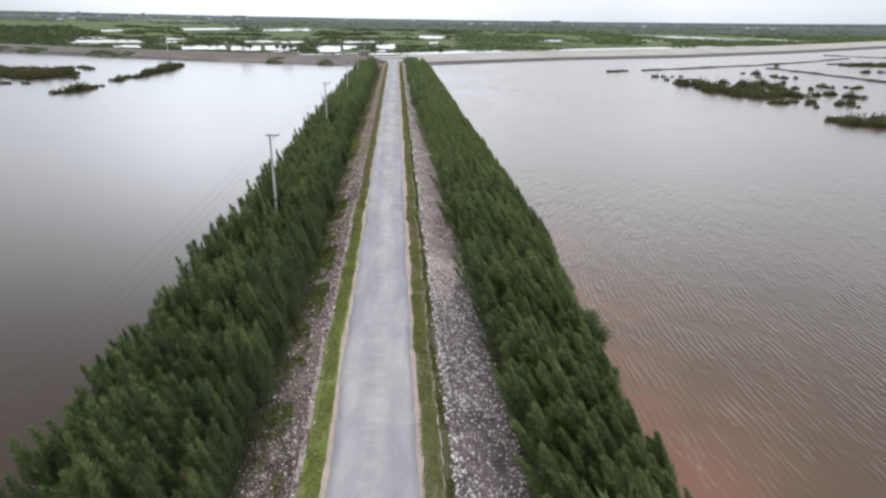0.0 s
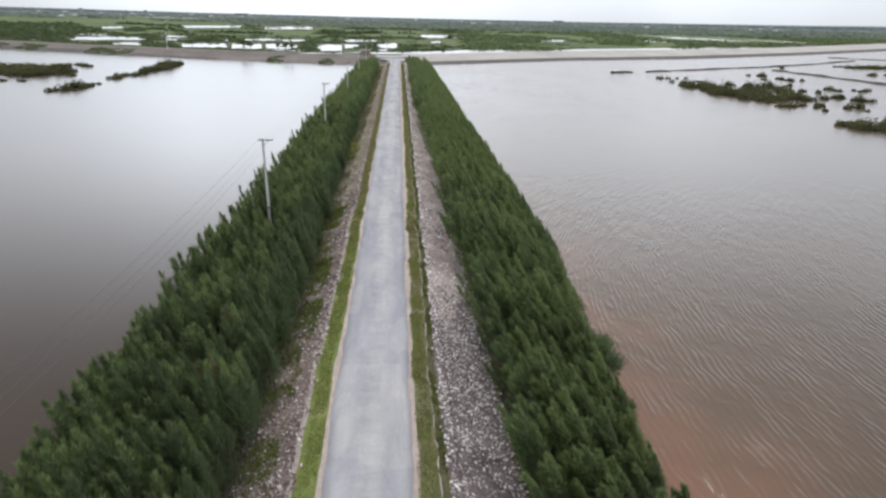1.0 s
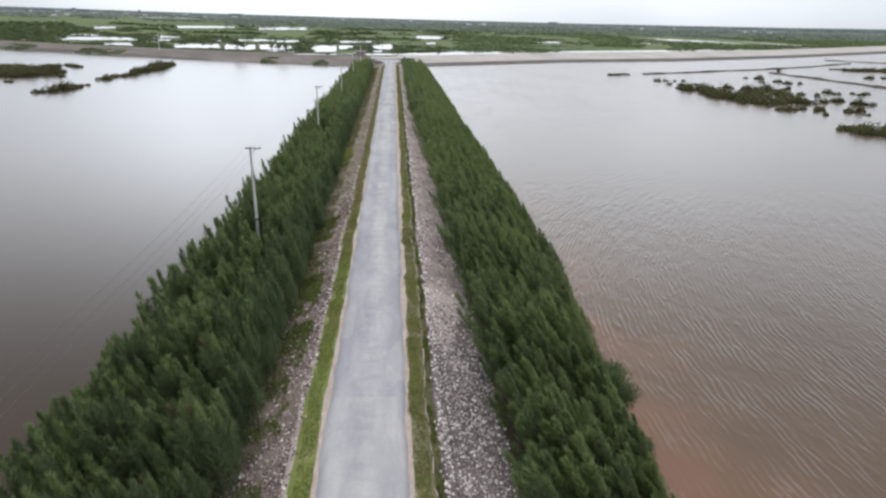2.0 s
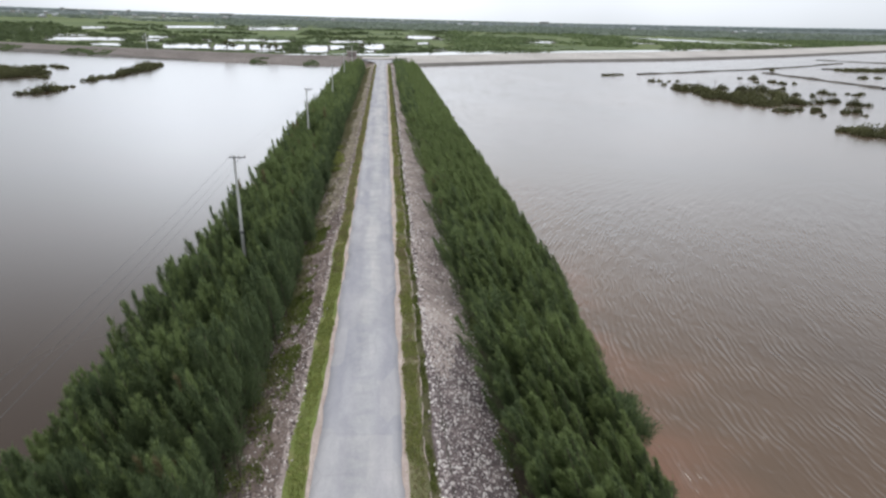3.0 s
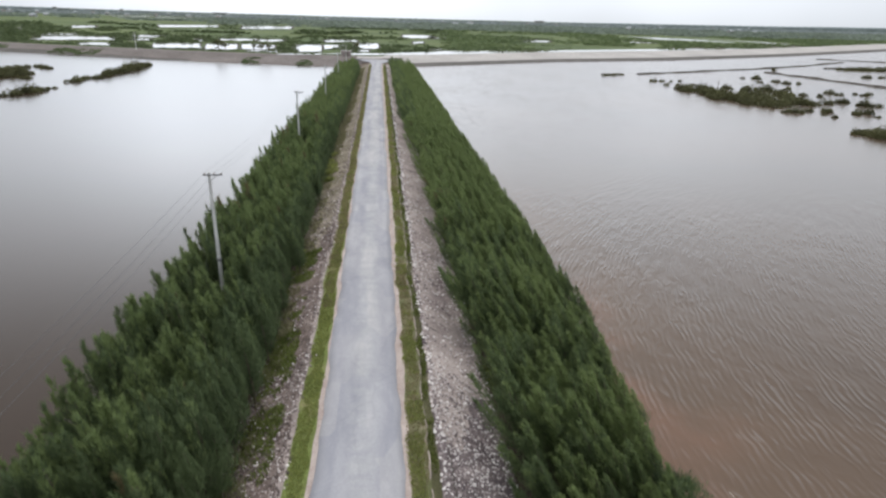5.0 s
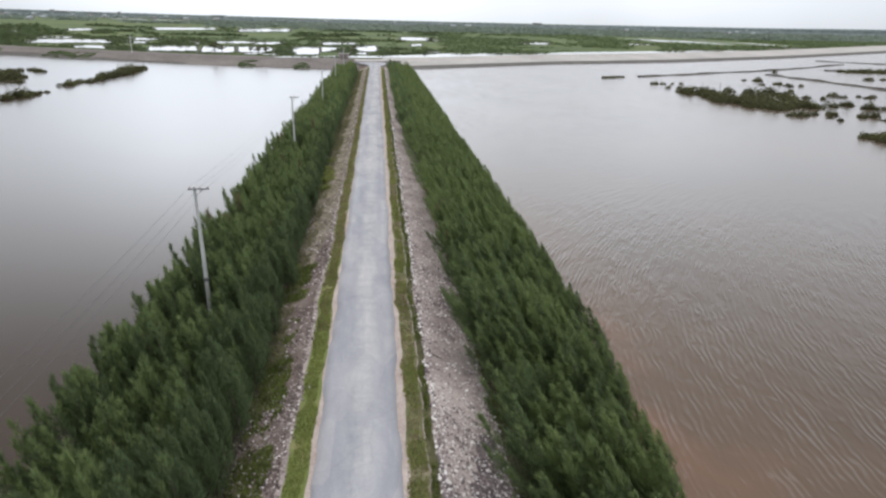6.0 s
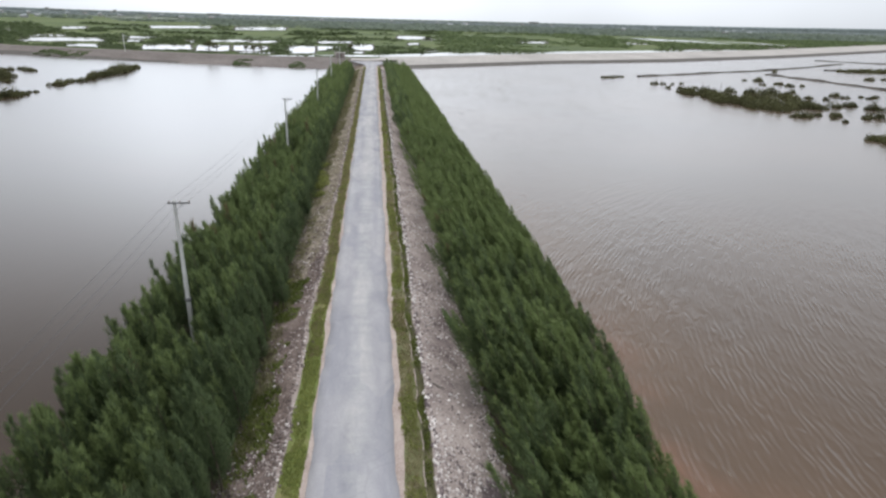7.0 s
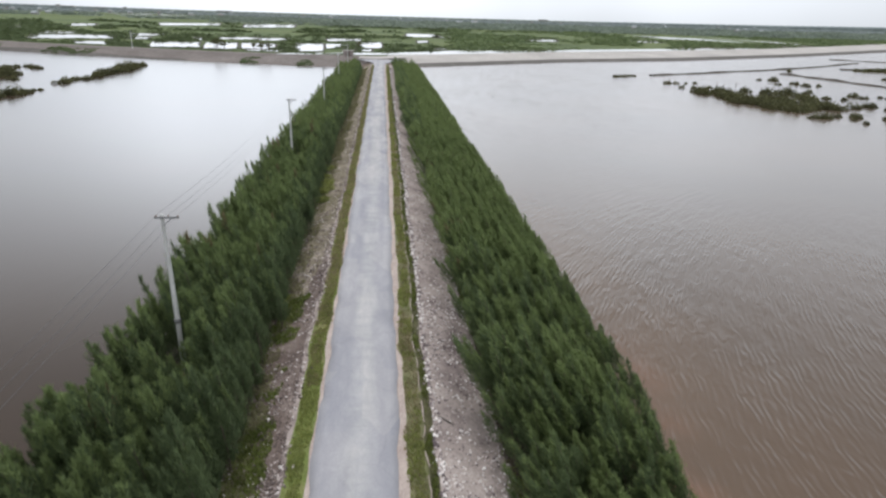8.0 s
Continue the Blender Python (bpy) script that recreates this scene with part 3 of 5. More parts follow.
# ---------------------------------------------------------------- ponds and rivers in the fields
# pond corners placed to fit the camera's view, and how many times as far the back edge lies
PONDS = [
    (-279, 652, -266, 670, 1.13), (-232, 742, -186, 810, 1.18), (-147, 750, -102, 805, 1.28), (-283, 565, -279, 570, 1.13), (-221, 470, -201, 487, 1.09),
    (-191, 400, -156, 423, 1.15), (-146, 349, -132, 356, 1.12), (-162, 468, -145, 480, 1.11), (-146, 422, -137, 427, 1.085), (-109, 345, -89, 354, 1.17),
    (-111, 427, -105, 431, 1.12), (-101, 447, -80, 460, 1.09), (-77, 448, -61, 457, 1.1), (-84, 344, -70, 350, 1.2), (-68, 351, -53, 357, 1.2),
    (-61, 329, -45, 335, 1.055), (-41, 339, -28, 344, 1.26), (-29, 372, -19, 376, 1.15),
]
PONDS += [
    (-36, 465, -15, 477, 1.11), (-13, 381, 0, 387, 1.22), (21, 580, 49, 599, 1.2), (24, 470, 31, 474, 1.1), (30, 381, 44, 387, 1.08), (43, 574, 55, 582, 1.13),
    (117, 550, 145, 566, 1.13), (-12, 354, -5, 357, 1.07), (-623, 1655, -550, 1690, 1.1), (-528, 1671, -456, 1664, 1.09), (230, 609, 260, 612, 1.08),
]


def make_pond(xa, ya, xb, yb, deep, rng):
    """An irregular four-sided pond whose sides run along the camera's lines of sight."""
    n = 48
    t = np.linspace(0, 2 * np.pi, n, endpoint=False)
    sq = lambda a: np.sign(a) * np.abs(a) ** 0.16
    u, w = sq(np.cos(t)), sq(np.sin(t))
    r = 1 + 0.03 * np.sin(3 * t + rng.uniform(0, 6)) + 0.03 * np.sin(7 * t + rng.uniform(0, 6)) + rng.normal(0, 0.035, n)
    p, q = (1 + u * r) / 2, (1 + w * r) / 2
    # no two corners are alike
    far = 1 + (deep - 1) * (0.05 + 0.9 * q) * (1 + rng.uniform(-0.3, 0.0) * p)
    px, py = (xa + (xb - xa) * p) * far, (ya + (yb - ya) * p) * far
    cx, cy = float(px.mean()), float(py.mean())
    v = np.concatenate([np.stack([px, py, 0 * px + FIELD_Z + 0.08], -1), [[cx, cy, FIELD_Z + 0.08]]])
    f = np.stack([np.arange(n), (np.arange(n) + 1) % n, np.full(n, n)], -1)
    # a low dark mud bank all round
    wide = rng.uniform(0.8, 1.8) * cy / 400
    ox, oy = px + u * wide, py + w * wide * 3.5
    rim = np.concatenate([np.stack([px, py, 0 * px + FIELD_Z + 0.05], -1), np.stack([(px + ox) / 2, (py + oy) / 2, 0 * px + FIELD_Z + 0.18], -1), np.stack([ox, oy, 0 * px + FIELD_Z - 0.05], -1)])
    i, j = np.arange(n), (np.arange(n) + 1) % n
    ring = np.concatenate([np.stack([i + k, j + k, j + n + k, i + n + k], -1) for k in (0, n)])
    tagged(new("pond_bank", mesh_of("pond_bank", rim, ring, M["mud"])), "low dark mud bank round a fish pond", "bank", "banks of the ponds", "structure")
    return tagged(new("pond", mesh_of("pond", v, f, M["pond"])), "shallow fish pond mirroring the white sky among fields", "pond", "ponds in the fields", "structure")


rng = np.random.default_rng(4)
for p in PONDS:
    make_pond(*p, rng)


def river(points, width, name, label):
    pts = np.array(points, float)
    s = np.linspace(0, len(pts) - 1, 30)
    x, y = np.interp(s, range(len(pts)), pts[:, 0]), np.interp(s, range(len(pts)), pts[:, 1])
    y = y + 3 * np.sin(s * 4)
    z = 0 * x + FIELD_Z + 0.08
    return strip(name, np.stack([x, y - width / 2, z], -1), np.stack([x, y + width / 2, z], -1), M["pond"], label, "river")


river([(324, 815), (353, 810), (366, 776), (384, 756)], 135, "river", "pale river arm winding through the fields")
river([(417, 825), (427, 792), (424, 735), (452, 716)], 120, "river", "pale river arm winding through the fields")


flat_x = np.linspace(225, 420, 40)
strip("mud_flat", line(flat_x, crest, 20 + 3 * np.sin(flat_x * 0.3), FIELD_Z + 0.05), line(flat_x, crest, 60 + 0.2 * (flat_x - 225) + 6 * np.sin(flat_x * 0.11), FIELD_Z + 0.05), M["flat"], "dark brown bare mud flat behind the dike", "ground", rows=2)


def bund(points, width, height, label):
    """A low mud wall standing out of the lake."""
    pts = np.array(points, float)
    s = np.linspace(0, len(pts) - 1, 60)
    x, y = np.interp(s, range(len(pts)), pts[:, 0]), np.interp(s, range(len(pts)), pts[:, 1])
    c = np.stack([x + 0.5 * np.sin(s * 9), y + 0.6 * np.sin(s * 7), 0 * x + WATER_Z], -1)
    d = np.gradient(c, axis=0)
    side = np.stack([-d[:, 1], d[:, 0], 0 * x], -1)
    side /= np.linalg.norm(side, axis=1, keepdims=True)
    h = height * (0.75 + 0.35 * np.sin(s * 11) * np.sin(s * 4.3))
    lines = [c + side * width * k + np.stack([0 * x, 0 * x, h * g - 0.3 * (g == 0)], -1) for k, g in ((-0.8, 0), (-0.35, 1), (0.35, 1), (0.8, 0))]
    n = len(c)
    i = (np.arange(3)[:, None] * n + np.arange(n - 1)[None]).ravel()
    f = np.stack([i, i + 1, i + n + 1, i + n], -1)
    return tagged(new("mud_bund", mesh_of("mud_bund", np.concatenate(lines), f, M["mud"])), label, "bund", "mud bunds in the lake", "structure")


bund([(107, 271), (145, 293), (206, 330), (282, 389)], 2.4, 0.58, "low dark mud bund standing out of the lake")
bund([(176, 294), (180, 266), (183, 226)], 3.0, 0.64, "low dark mud bund standing out of the lake")
bund([(230, 330), (262, 322), (318, 330)], 4.1, 0.64, "low dark mud bund standing out of the lake")
bund([(290, 425), (318, 402), (350, 392)], 2.7, 0.58, "low dark mud bund standing out of the lake")


# ---------------------------------------------------------------- casuarina trees
def blades(base, direction, length, width, rng, twist=0.0):
    """Slim needle tufts: one tapering triangle each, (n, 3) bases and directions. twist: how far they turn from lying flat; 0: at random."""
    n = len(base)
    d = direction / np.linalg.norm(direction, axis=1, keepdims=True)
    side = np.cross(d, rng.normal(size=(n, 3)) * (twist or 1.0) + ((0, 0, 1.0) if twist else (0, 0, 0)))
    side /= np.linalg.norm(side, axis=1, keepdims=True) + 1e-9
    length, width = np.broadcast_to(length, n)[:, None], np.broadcast_to(width, n)[:, None]
    v = np.stack([base + side * width / 2, base - side * width / 2, base + d * length], 1).reshape(-1, 3)
    return v, np.arange(n * 3).reshape(n, 3)


def trunk_line(h, lean, t):
    """The trunk's axis: it leans downwind, more towards the tip."""
    return np.stack([-lean * h * t**1.5, 0.04 * h * np.sin(t * 3), h * t], -1)


def crown(rng, h, radius, flames, tufts, size, lean, blow, young=0.86, full=1.0):
    """Several narrow upright flames of fine needles on one stem, leaning downwind, each ending in a thin tip."""
    wind = np.array([-blow, 0, 1.0])
    wind /= np.linalg.norm(wind)
    pieces, tones = [], []
    fresh = rng.normal(0, 0.14)
    for k in range(flames):
        az = k * 2.4 + rng.uniform(0, 1.2)
        out = np.array([math.cos(az), math.sin(az), 0])
        t0 = 0.06 if k == 0 else rng.uniform(0.1, 0.64)
        long = h * (1 - t0) * (1.04 if k == 0 else rng.uniform(0.6, 0.95))
        far = 0 if k == 0 else radius * (1.05 - t0) * rng.uniform(0.45, 0.95)
        wide = full * (0.34 if k == 0 else 0.28) * rng.uniform(0.8, 1.25) * radius * (1 + 0.5 * (1 - t0))
        n = int(tufts * (1.8 if k == 0 else long / (0.55 * h)))
        s = rng.uniform(0.0, 1.0, n) ** 0.9
        spine = trunk_line(h, lean, t0 + (1 - t0) * s) if k == 0 else trunk_line(h, lean, np.array([t0])) + out * (far * np.minimum(1, 2.2 * s) ** 0.7)[:, None] + wind * (long * s)[:, None]
        # side sprays climb round the flame in whorls
        spray = rng.integers(0, 14, n)
        a = spray * 2.4 + rng.normal(0, 0.25, n) + s * 2
        ring = np.stack([np.cos(a), np.sin(a), 0 * a], -1)
        body = wide * (1.02 - s) ** 0.75 * np.minimum(1, 0.3 + 3 * s)
        r = body * rng.uniform(0.25, 1.0, n) ** 0.6 * (0.75 + 0.4 * np.sin(spray * 1.7))
        base = spine + ring * r[:, None] + rng.normal(0, 0.03, (n, 3))
        d = wind * 1.0 + ring * (0.62 - 0.4 * s)[:, None] + rng.normal(0, 0.2, (n, 3))
        pieces.append(blades(base, d, rng.uniform(0.6, 1.4, n) * size, rng.uniform(0.7, 1.3, n) * size * 0.16, rng, 0.55))
        # pale tips are new growth; the height term paints shade into lower foliage
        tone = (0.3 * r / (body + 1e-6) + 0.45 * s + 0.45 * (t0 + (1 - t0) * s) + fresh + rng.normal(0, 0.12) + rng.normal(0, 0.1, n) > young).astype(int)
        if rng.random() < 0.012:
            tone[s > 0.55] *= 2
        tones.append(tone)
    v, f = joined(pieces)
    return v, f, np.concatenate(tones)


def trunk_mesh(h, lean, r=0.07, rings=7, sides=6):
    t = np.linspace(0, 0.92, rings)
    p = trunk_line(h, lean, t)
    p[0, 2] = -0.25
    return tube(p, r * (1 - 0.85 * t), sides)


def outer_east(y):
    return np.interp(y, [0, 28, 40, 50, 70, 300], [12.0, 12.1, 13.3, 14.0, 14.1, 13.8])


def spots(side, y0, y1, step, rng):
    """Planting spots on one side of the causeway, in loose rows."""
    out = []
    y = y0
    while y < y1:
        if side < 0:
            a, b = float(np.interp(y, [30, 40, 50, 58, 75], [-11.6, -12.1, -11.65, -11.3, -11.3])), float(np.interp(y, [50, 100], [-5.6, -6.3]))
        else:
            a, b = float(np.interp(y, [24, 40, 85, 125], [7.85, 7.6, 7.45, 6.5])), float(outer_east(y)) + float(np.interp(y, [60, 120], [0.4, -0.15]))
        n = int(round((b - a) / step)) + 1
        for k in range(n):
            x = a + (b - a) * k / (n - 1) + rng.normal(0, 0.22)
            yy = y + rng.normal(0, 0.3) + (k % 2) * step / 2
            near_pole = side < 0 and any(-0.7 < x - POLE_X < 1.4 and -2.9 < yy - py < 0.9 for py in POLE_Y)
            if not near_pole:
                out.append((x, yy))
        y += step
    return out


POLE_X, POLE_Y = -9.92, [5.7, 51.6, 97.7, 143.7, 189.7, 235.7]


def tree_size(x, y, side, rng):
    edge = np.exp(-((abs(x) - (5.5 if side < 0 else 7.2)) / 1.1) ** 2)
    stand = 0.82 + 0.34 * float(patchy(x, y, 2.6, 7))
    base = 4.7 if side < 0 else 4.4
    low = 0.74 if side < 0 and any(-0.7 < x - POLE_X - 0.4 - 0.3 * (py - y) < 1.4 and -6.5 < y - py < 0.5 for py in POLE_Y) else 1.0
    h = base * rng.uniform(0.82, 1.12) * stand * (1 - (0.12 if side < 0 else 0.02) * edge) * low
    # the outer eastern row is kept low to fit the camera's view
    return min(0.95 * h, 4.15) if x > float(outer_east(y)) - 0.9 else h


# the stems lean a little, the flames blow downwind, more so in the windward belt
LEAN_OF = {-1: 0.13, 1: 0.28}
PALE_OF = {-1: 0.94, 1: 0.79}
FULL_OF = {-1: 1.12, 1: 1.35}
BLOW_OF = {-1: 0.3, 1: 0.62}


def inner_row(x):
    """The rows beside the bank, whose fewer pale needles paint in a shaded face."""
    return -6.6 < x < 8.4


def make_trees():
    rng = np.random.default_rng(11)
    kinds = {-1: [], 1: []}
    for side in (-1, 1):
        for k in range(12):
            cv, cf, cs = crown(rng, 5.0, rng.uniform(0.95, 1.25), 7 if side < 0 else 5, 390 if side < 0 else 520, 0.27, LEAN_OF[side], BLOW_OF[side], PALE_OF[side] + (0.0 if k < 8 else 0.24), FULL_OF[side])
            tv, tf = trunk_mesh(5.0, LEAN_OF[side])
            kinds[side].append((mesh_of("crown", cv, cf, [M["needles"], M["needles_young_lit"], M["needles_dry"]], cs), mesh_of("trunk", tv, tf, M["bark"], smooth=True)))
    for side, y1 in ((-1, 31.5), (1, 31.5)):
        for x, y in spots(side, 12.0 if side < 0 else 12.3, y1, 0.96, rng):
            # kinds 8 to 11 have shade painted in as darker needles
            k = int(rng.integers(8, 12) if inner_row(x) else rng.integers(8))
            h = tree_size(x, y, side, rng)
            z = float(ground_height(np.array(x), np.array(y)))
            m = pose(x, y, z, 0, 0, rng.uniform(-28, 28)) @ Matrix.Diagonal((h / 5 * rng.uniform(0.9, 1.15), h / 5, h / 5, 1))
            tree = new("casuarina_tree")
            tree.matrix_basis = m
            tree.empty_display_size = 0.3
            tagged(tree, "slender green feathery casuarina leaning downwind on the bank", "tree", "trees along the causeway")
            part("trunk", kinds[side][k][1], tree)
            part("crown", kinds[side][k][0], tree)
    # the rest of the belts, farther along the causeway
    for side in (-1, 1):
        for y0, y1, step, nb, nt, size, spread in ((-45, 11.8, 1.25, 6, 110, 0.48, 1.3), (31.5, 60, 0.98, 6, 240, 0.33, 1.15), (60, 110, 1.05, 6, 150, 0.42, 1.25), (110, 240 if side < 0 else 253, 1.3, 6, 80, 0.54, 1.5)):
            pools = [(crown(rng, 5.0, spread, nb, nt, size, LEAN_OF[side], BLOW_OF[side], PALE_OF[side] + (0.0 if k < 8 else 0.24) - (0.24 if y0 >= 60 else 0.0), FULL_OF[side]), trunk_mesh(5.0, LEAN_OF[side], rings=4, sides=4)) for k in range(12)]
            crowns, trunks, tones = [], [], []
            for x, y in spots(side, y0, y1, step, rng):
                (cv, cf, cs), (tv, tf) = pools[int(rng.integers(8, 12) if inner_row(x) else rng.integers(8))]
                h = tree_size(x, y, side, rng) / 5
                a = rng.uniform(-0.5, 0.5)
                r = np.array([[math.cos(a), -math.sin(a), 0], [math.sin(a), math.cos(a), 0], [0, 0, 1]]) * h
                at = np.array([x, y, float(ground_height(np.array(x), np.array(y)))])
                crowns.append((cv @ r.T + at, cf))
                trunks.append((tv @ r.T + at, tf))
                tones.append(cs)
            belt = tagged(new("tree_belt"), "dense belt of green casuarina trees on the causeway bank", "trees", "tree belts", "stuff")
            belt.location = (side * 9, y0, -1.6)
            v, f = joined(crowns)
            part("crowns", mesh_of("crowns", v - np.array(belt.location), f, [M["needles"], M["needles_young_lit"], M["needles_dry"]], np.concatenate(tones)), belt)["kind"] = "stuff"
            v, f = joined(trunks)
            part("trunks", mesh_of("trunks", v - np.array(belt.location), f, M["bark"]), belt)["kind"] = "stuff"


make_trees()


def make_edge_tree(x, y, r, h, seed):
    """A broad, rounded dark tree at the water's edge of the belt."""
    g = np.random.default_rng(seed)
    tree = tagged(new("bushy_tree"), "broad dark green bushy tree at the water's edge", "tree", "bushy trees at the water's edge")
    tree.location = (x, y, float(ground_height(np.array(x), np.array(y))))
    limbs = [tube([(0, 0, -0.2), (0.05, 0, h * 0.3), (0, 0.05, h * 0.6)], [0.1, 0.08, 0.04], 6)]
    for a in (0.4, 1.9, 3.3, 4.8):
        limbs.append(tube([(0, 0, h * 0.22), (math.cos(a) * r * 0.4, math.sin(a) * r * 0.4, h * 0.45), (math.cos(a) * r * 0.75, math.sin(a) * r * 0.75, h * 0.62)], [0.05, 0.035, 0.02], 5))
    v, f = joined(limbs)
    part("trunk", mesh_of("trunk", v, f, M["bark"], smooth=True), tree)
    tufts = []
    for _ in range(46):
        d = g.normal(0, 1, 3)
        d /= np.linalg.norm(d)
        c = d * (r, r, h * 0.36) * g.uniform(0.45, 1.0) ** 0.5 + (0, 0, h * 0.58)
        n = 150
        off = g.normal(0, 1, (n, 3)) * 0.17 * r
        tufts.append(blades(c + off, d * 0.8 + off * 2 + (-0.1, 0, 0.5) + g.normal(0, 0.3, (n, 3)), g.uniform(0.1, 0.26, n), g.uniform(0.03, 0.06, n), g, 0.7))
    v, f = joined(tufts)
    part("crown", mesh_of("crown", v, f, [M["needles"], M["needles_young_lit"]], (g.random(len(f)) < 0.12).astype(int)), tree)


for n, (x, y, r, h) in enumerate([(12.3, 28.9, 1.15, 3.6), (12.6, 30.6, 0.95, 3.0), (11.9, 25.0, 0.9, 2.6)]):
    make_edge_tree(x, y, r, h, 170 + n)


# ---------------------------------------------------------------- power line
ARM_Z, TOP_Z = 7.72, 7.86
WIRE_X = (-0.25, 0.35, 0.8)


def make_pole(foot):
    pole = new("utility_pole")
    tagged(pole, "tapered pale concrete power pole with a steel crossarm", "power pole", "poles along the causeway")
    h = TOP_Z - foot
    v, f = tube([(0, 0, -0.4), (0, 0, 0.0), (0, 0, h * 0.5), (0, 0, h - 0.05), (0, 0, h)], [0.155, 0.155, 0.125, 0.085, 0.075], 12)
    part("shaft", mesh_of("shaft", v, f, M["concrete"], smooth=True), pole)
    a = ARM_Z - foot
    v, f = box(0.27, -0.13, a, 1.2, 0.07, 0.09, 0.01)
    arm = part("crossarm", mesh_of("crossarm", v, f, M["steel"]), pole, "dark steel crossarm")
    v, f = tube([(0.05, -0.13, a - 0.42), (0.5, -0.13, a - 0.04)], 0.022, 6)
    part("brace", mesh_of("brace", v, f, M["steel"]), pole, "thin diagonal steel brace")
    for x in WIRE_X:
        v, f = tube([(x, -0.13, a + 0.04), (x, -0.13, a + 0.07), (x, -0.13, a + 0.09), (x, -0.13, a + 0.12), (x, -0.13, a + 0.14)], [0.02, 0.04, 0.03, 0.04, 0.02], 8)
        part("insulator", mesh_of("insulator", v, f, M["porcelain"], smooth=True), arm, "brown porcelain insulator")
    b = 1.95 - foot
    v, f = tube([(0, 0, b - 0.12), (0, 0, b - 0.1), (0, 0, b + 0.1), (0, 0, b + 0.12)], [0.14, 0.17, 0.17, 0.14], 12)
    part("clamp", mesh_of("clamp", v, f, M["steel"], smooth=True), pole, "dark clamp band round the shaft")
    return pole


foot = float(ground_height(np.array(POLE_X), np.array(51.7)))
pole = make_pole(foot)
pole.matrix_basis = pose(POLE_X + 0.16, POLE_Y[1], foot, 0, -1.0, 0)
for n, y in enumerate(POLE_Y):
    if n != 1:
        copy_thing(pole, pose(POLE_X - 0.3 * max(0, (y - 97) / 100), y, foot, 0, (-0.5, 0, -0.4, 0.6, -0.6, 0)[n], 0))


def make_wire(dx):
    pts = []
    for (ya, yb) in zip(POLE_Y, POLE_Y[1:]):
        for t in np.linspace(0, 1, 13)[:-1]:
            y = ya + (yb - ya) * t
            pts.append((POLE_X - 0.3 * max(0, (y - 97) / 100) + dx, y, ARM_Z + 0.14 - 0.55 * 4 * t * (1 - t)))
    v, f = tube(pts, 0.006, 5)
    ob = new("power_cable", mesh_of("power_cable", v, f, M["cable"]))
    return tagged(ob, "thin dark power cable sagging from pole to pole", "cable", "cables of the power line")


for dx in WIRE_X:
    make_wire(dx)

# a lone pole on the dike
lone = new("dike_pole")
tagged(lone, "slim grey pole standing on the dike crest", "power pole")
lone.location = (-109.5, 325, 0)
v, f = tube([(0, 0, -0.3), (0, 0, 4), (0, 0, 7.5)], [0.17, 0.14, 0.1], 8)
part("shaft", mesh_of("shaft", v, f, M["concrete"], smooth=True), lone)
v, f = box(0, -0.14, 7.2, 1.2, 0.08, 0.1)
part("crossarm", mesh_of("crossarm", v, f, M["steel"]), lone, "dark steel crossarm")


# ---------------------------------------------------------------- mangrove islands
def bush(rng, r, h, n, size):
    """A low dome of leaf clumps with an uneven outline."""
    az, u = rng.uniform(0, 2 * np.pi, n), rng.uniform(0, 1, n)
    q = np.sqrt(u)
    top = h * (1 - q**2.2) * (0.75 + 0.35 * np.sin(az * 3 + r) * q)
    base = np.stack([r * q * np.cos(az), r * q * np.sin(az), np.maximum(top * rng.uniform(0.1, 1, n), 0.02)], -1)
    d = np.stack([np.cos(az) * q, np.sin(az) * q, 0.5 + 0 * q], -1) + rng.normal(0, 0.5, (n, 3))
    v, f = blades(base, d, size * rng.uniform(0.6, 1.3, n), size * 0.8, rng)
    v[:, 2] = np.maximum(v[:, 2], 0)
    return v, f


def thicket(lobes, rng, label, name="mangrove_thicket", category="mangroves", group="mangrove islands in the lake"):
    """One thicket: rounded bushes crowding each lobe (x, y, half width, half depth, height)."""
    pieces = []
    for x, y, rx, ry, h in lobes:
        small = min(rx, ry, 2.4)
        n = int(np.clip(3.6 * rx * ry / (0.55 * small) ** 2 / 3.14, 1, 60))
        for k in range(n):
            a, q = rng.uniform(0, 6.28), math.sqrt(rng.uniform(0, 1)) * (0.85 if n > 1 else 0)
            r = small * rng.uniform(0.4, 0.8) if n > 2 else small * rng.uniform(0.85, 1.05)
            hh = 1.45 * h * (1 - 0.45 * q * q) * rng.uniform(0.55, 1.15)
            v, f = bush(rng, r, hh, 140, 0.23 * r + 0.08)
            pieces.append((v + (x + math.cos(a) * q * rx, y + math.sin(a) * q * ry, WATER_Z), f))
    v, f = joined(pieces)
    c = np.array([*np.mean([p[:2] for p in lobes], 0), WATER_Z])
    ob = new(name, mesh_of(name, v - c, f, M["mangrove"]))
    ob.location = c
    return tagged(ob, label, category, group)


rng = np.random.default_rng(23)
OLIVE = "low dark olive mangrove thicket growing out of the lake"
thicket([(-86.2, 205, 2.4, 2.2, 1.6), (-85.6, 210, 2.3, 2.2, 1.6), (-85.2, 217, 2.3, 3, 1.7), (-84.8, 225, 2.3, 4, 1.9), (-85, 231, 2, 5, 2.1), (-84.6, 238, 2.2, 5, 1.9), (-85, 246, 2.6, 6, 2.2)], rng, OLIVE)
thicket([(-85.8, 250, 3.7, 8, 3.0), (-86, 258, 2.5, 6, 2.3), (-86.3, 266, 1.7, 4, 1.4)], rng, "taller green mangrove thicket at an island's tip")
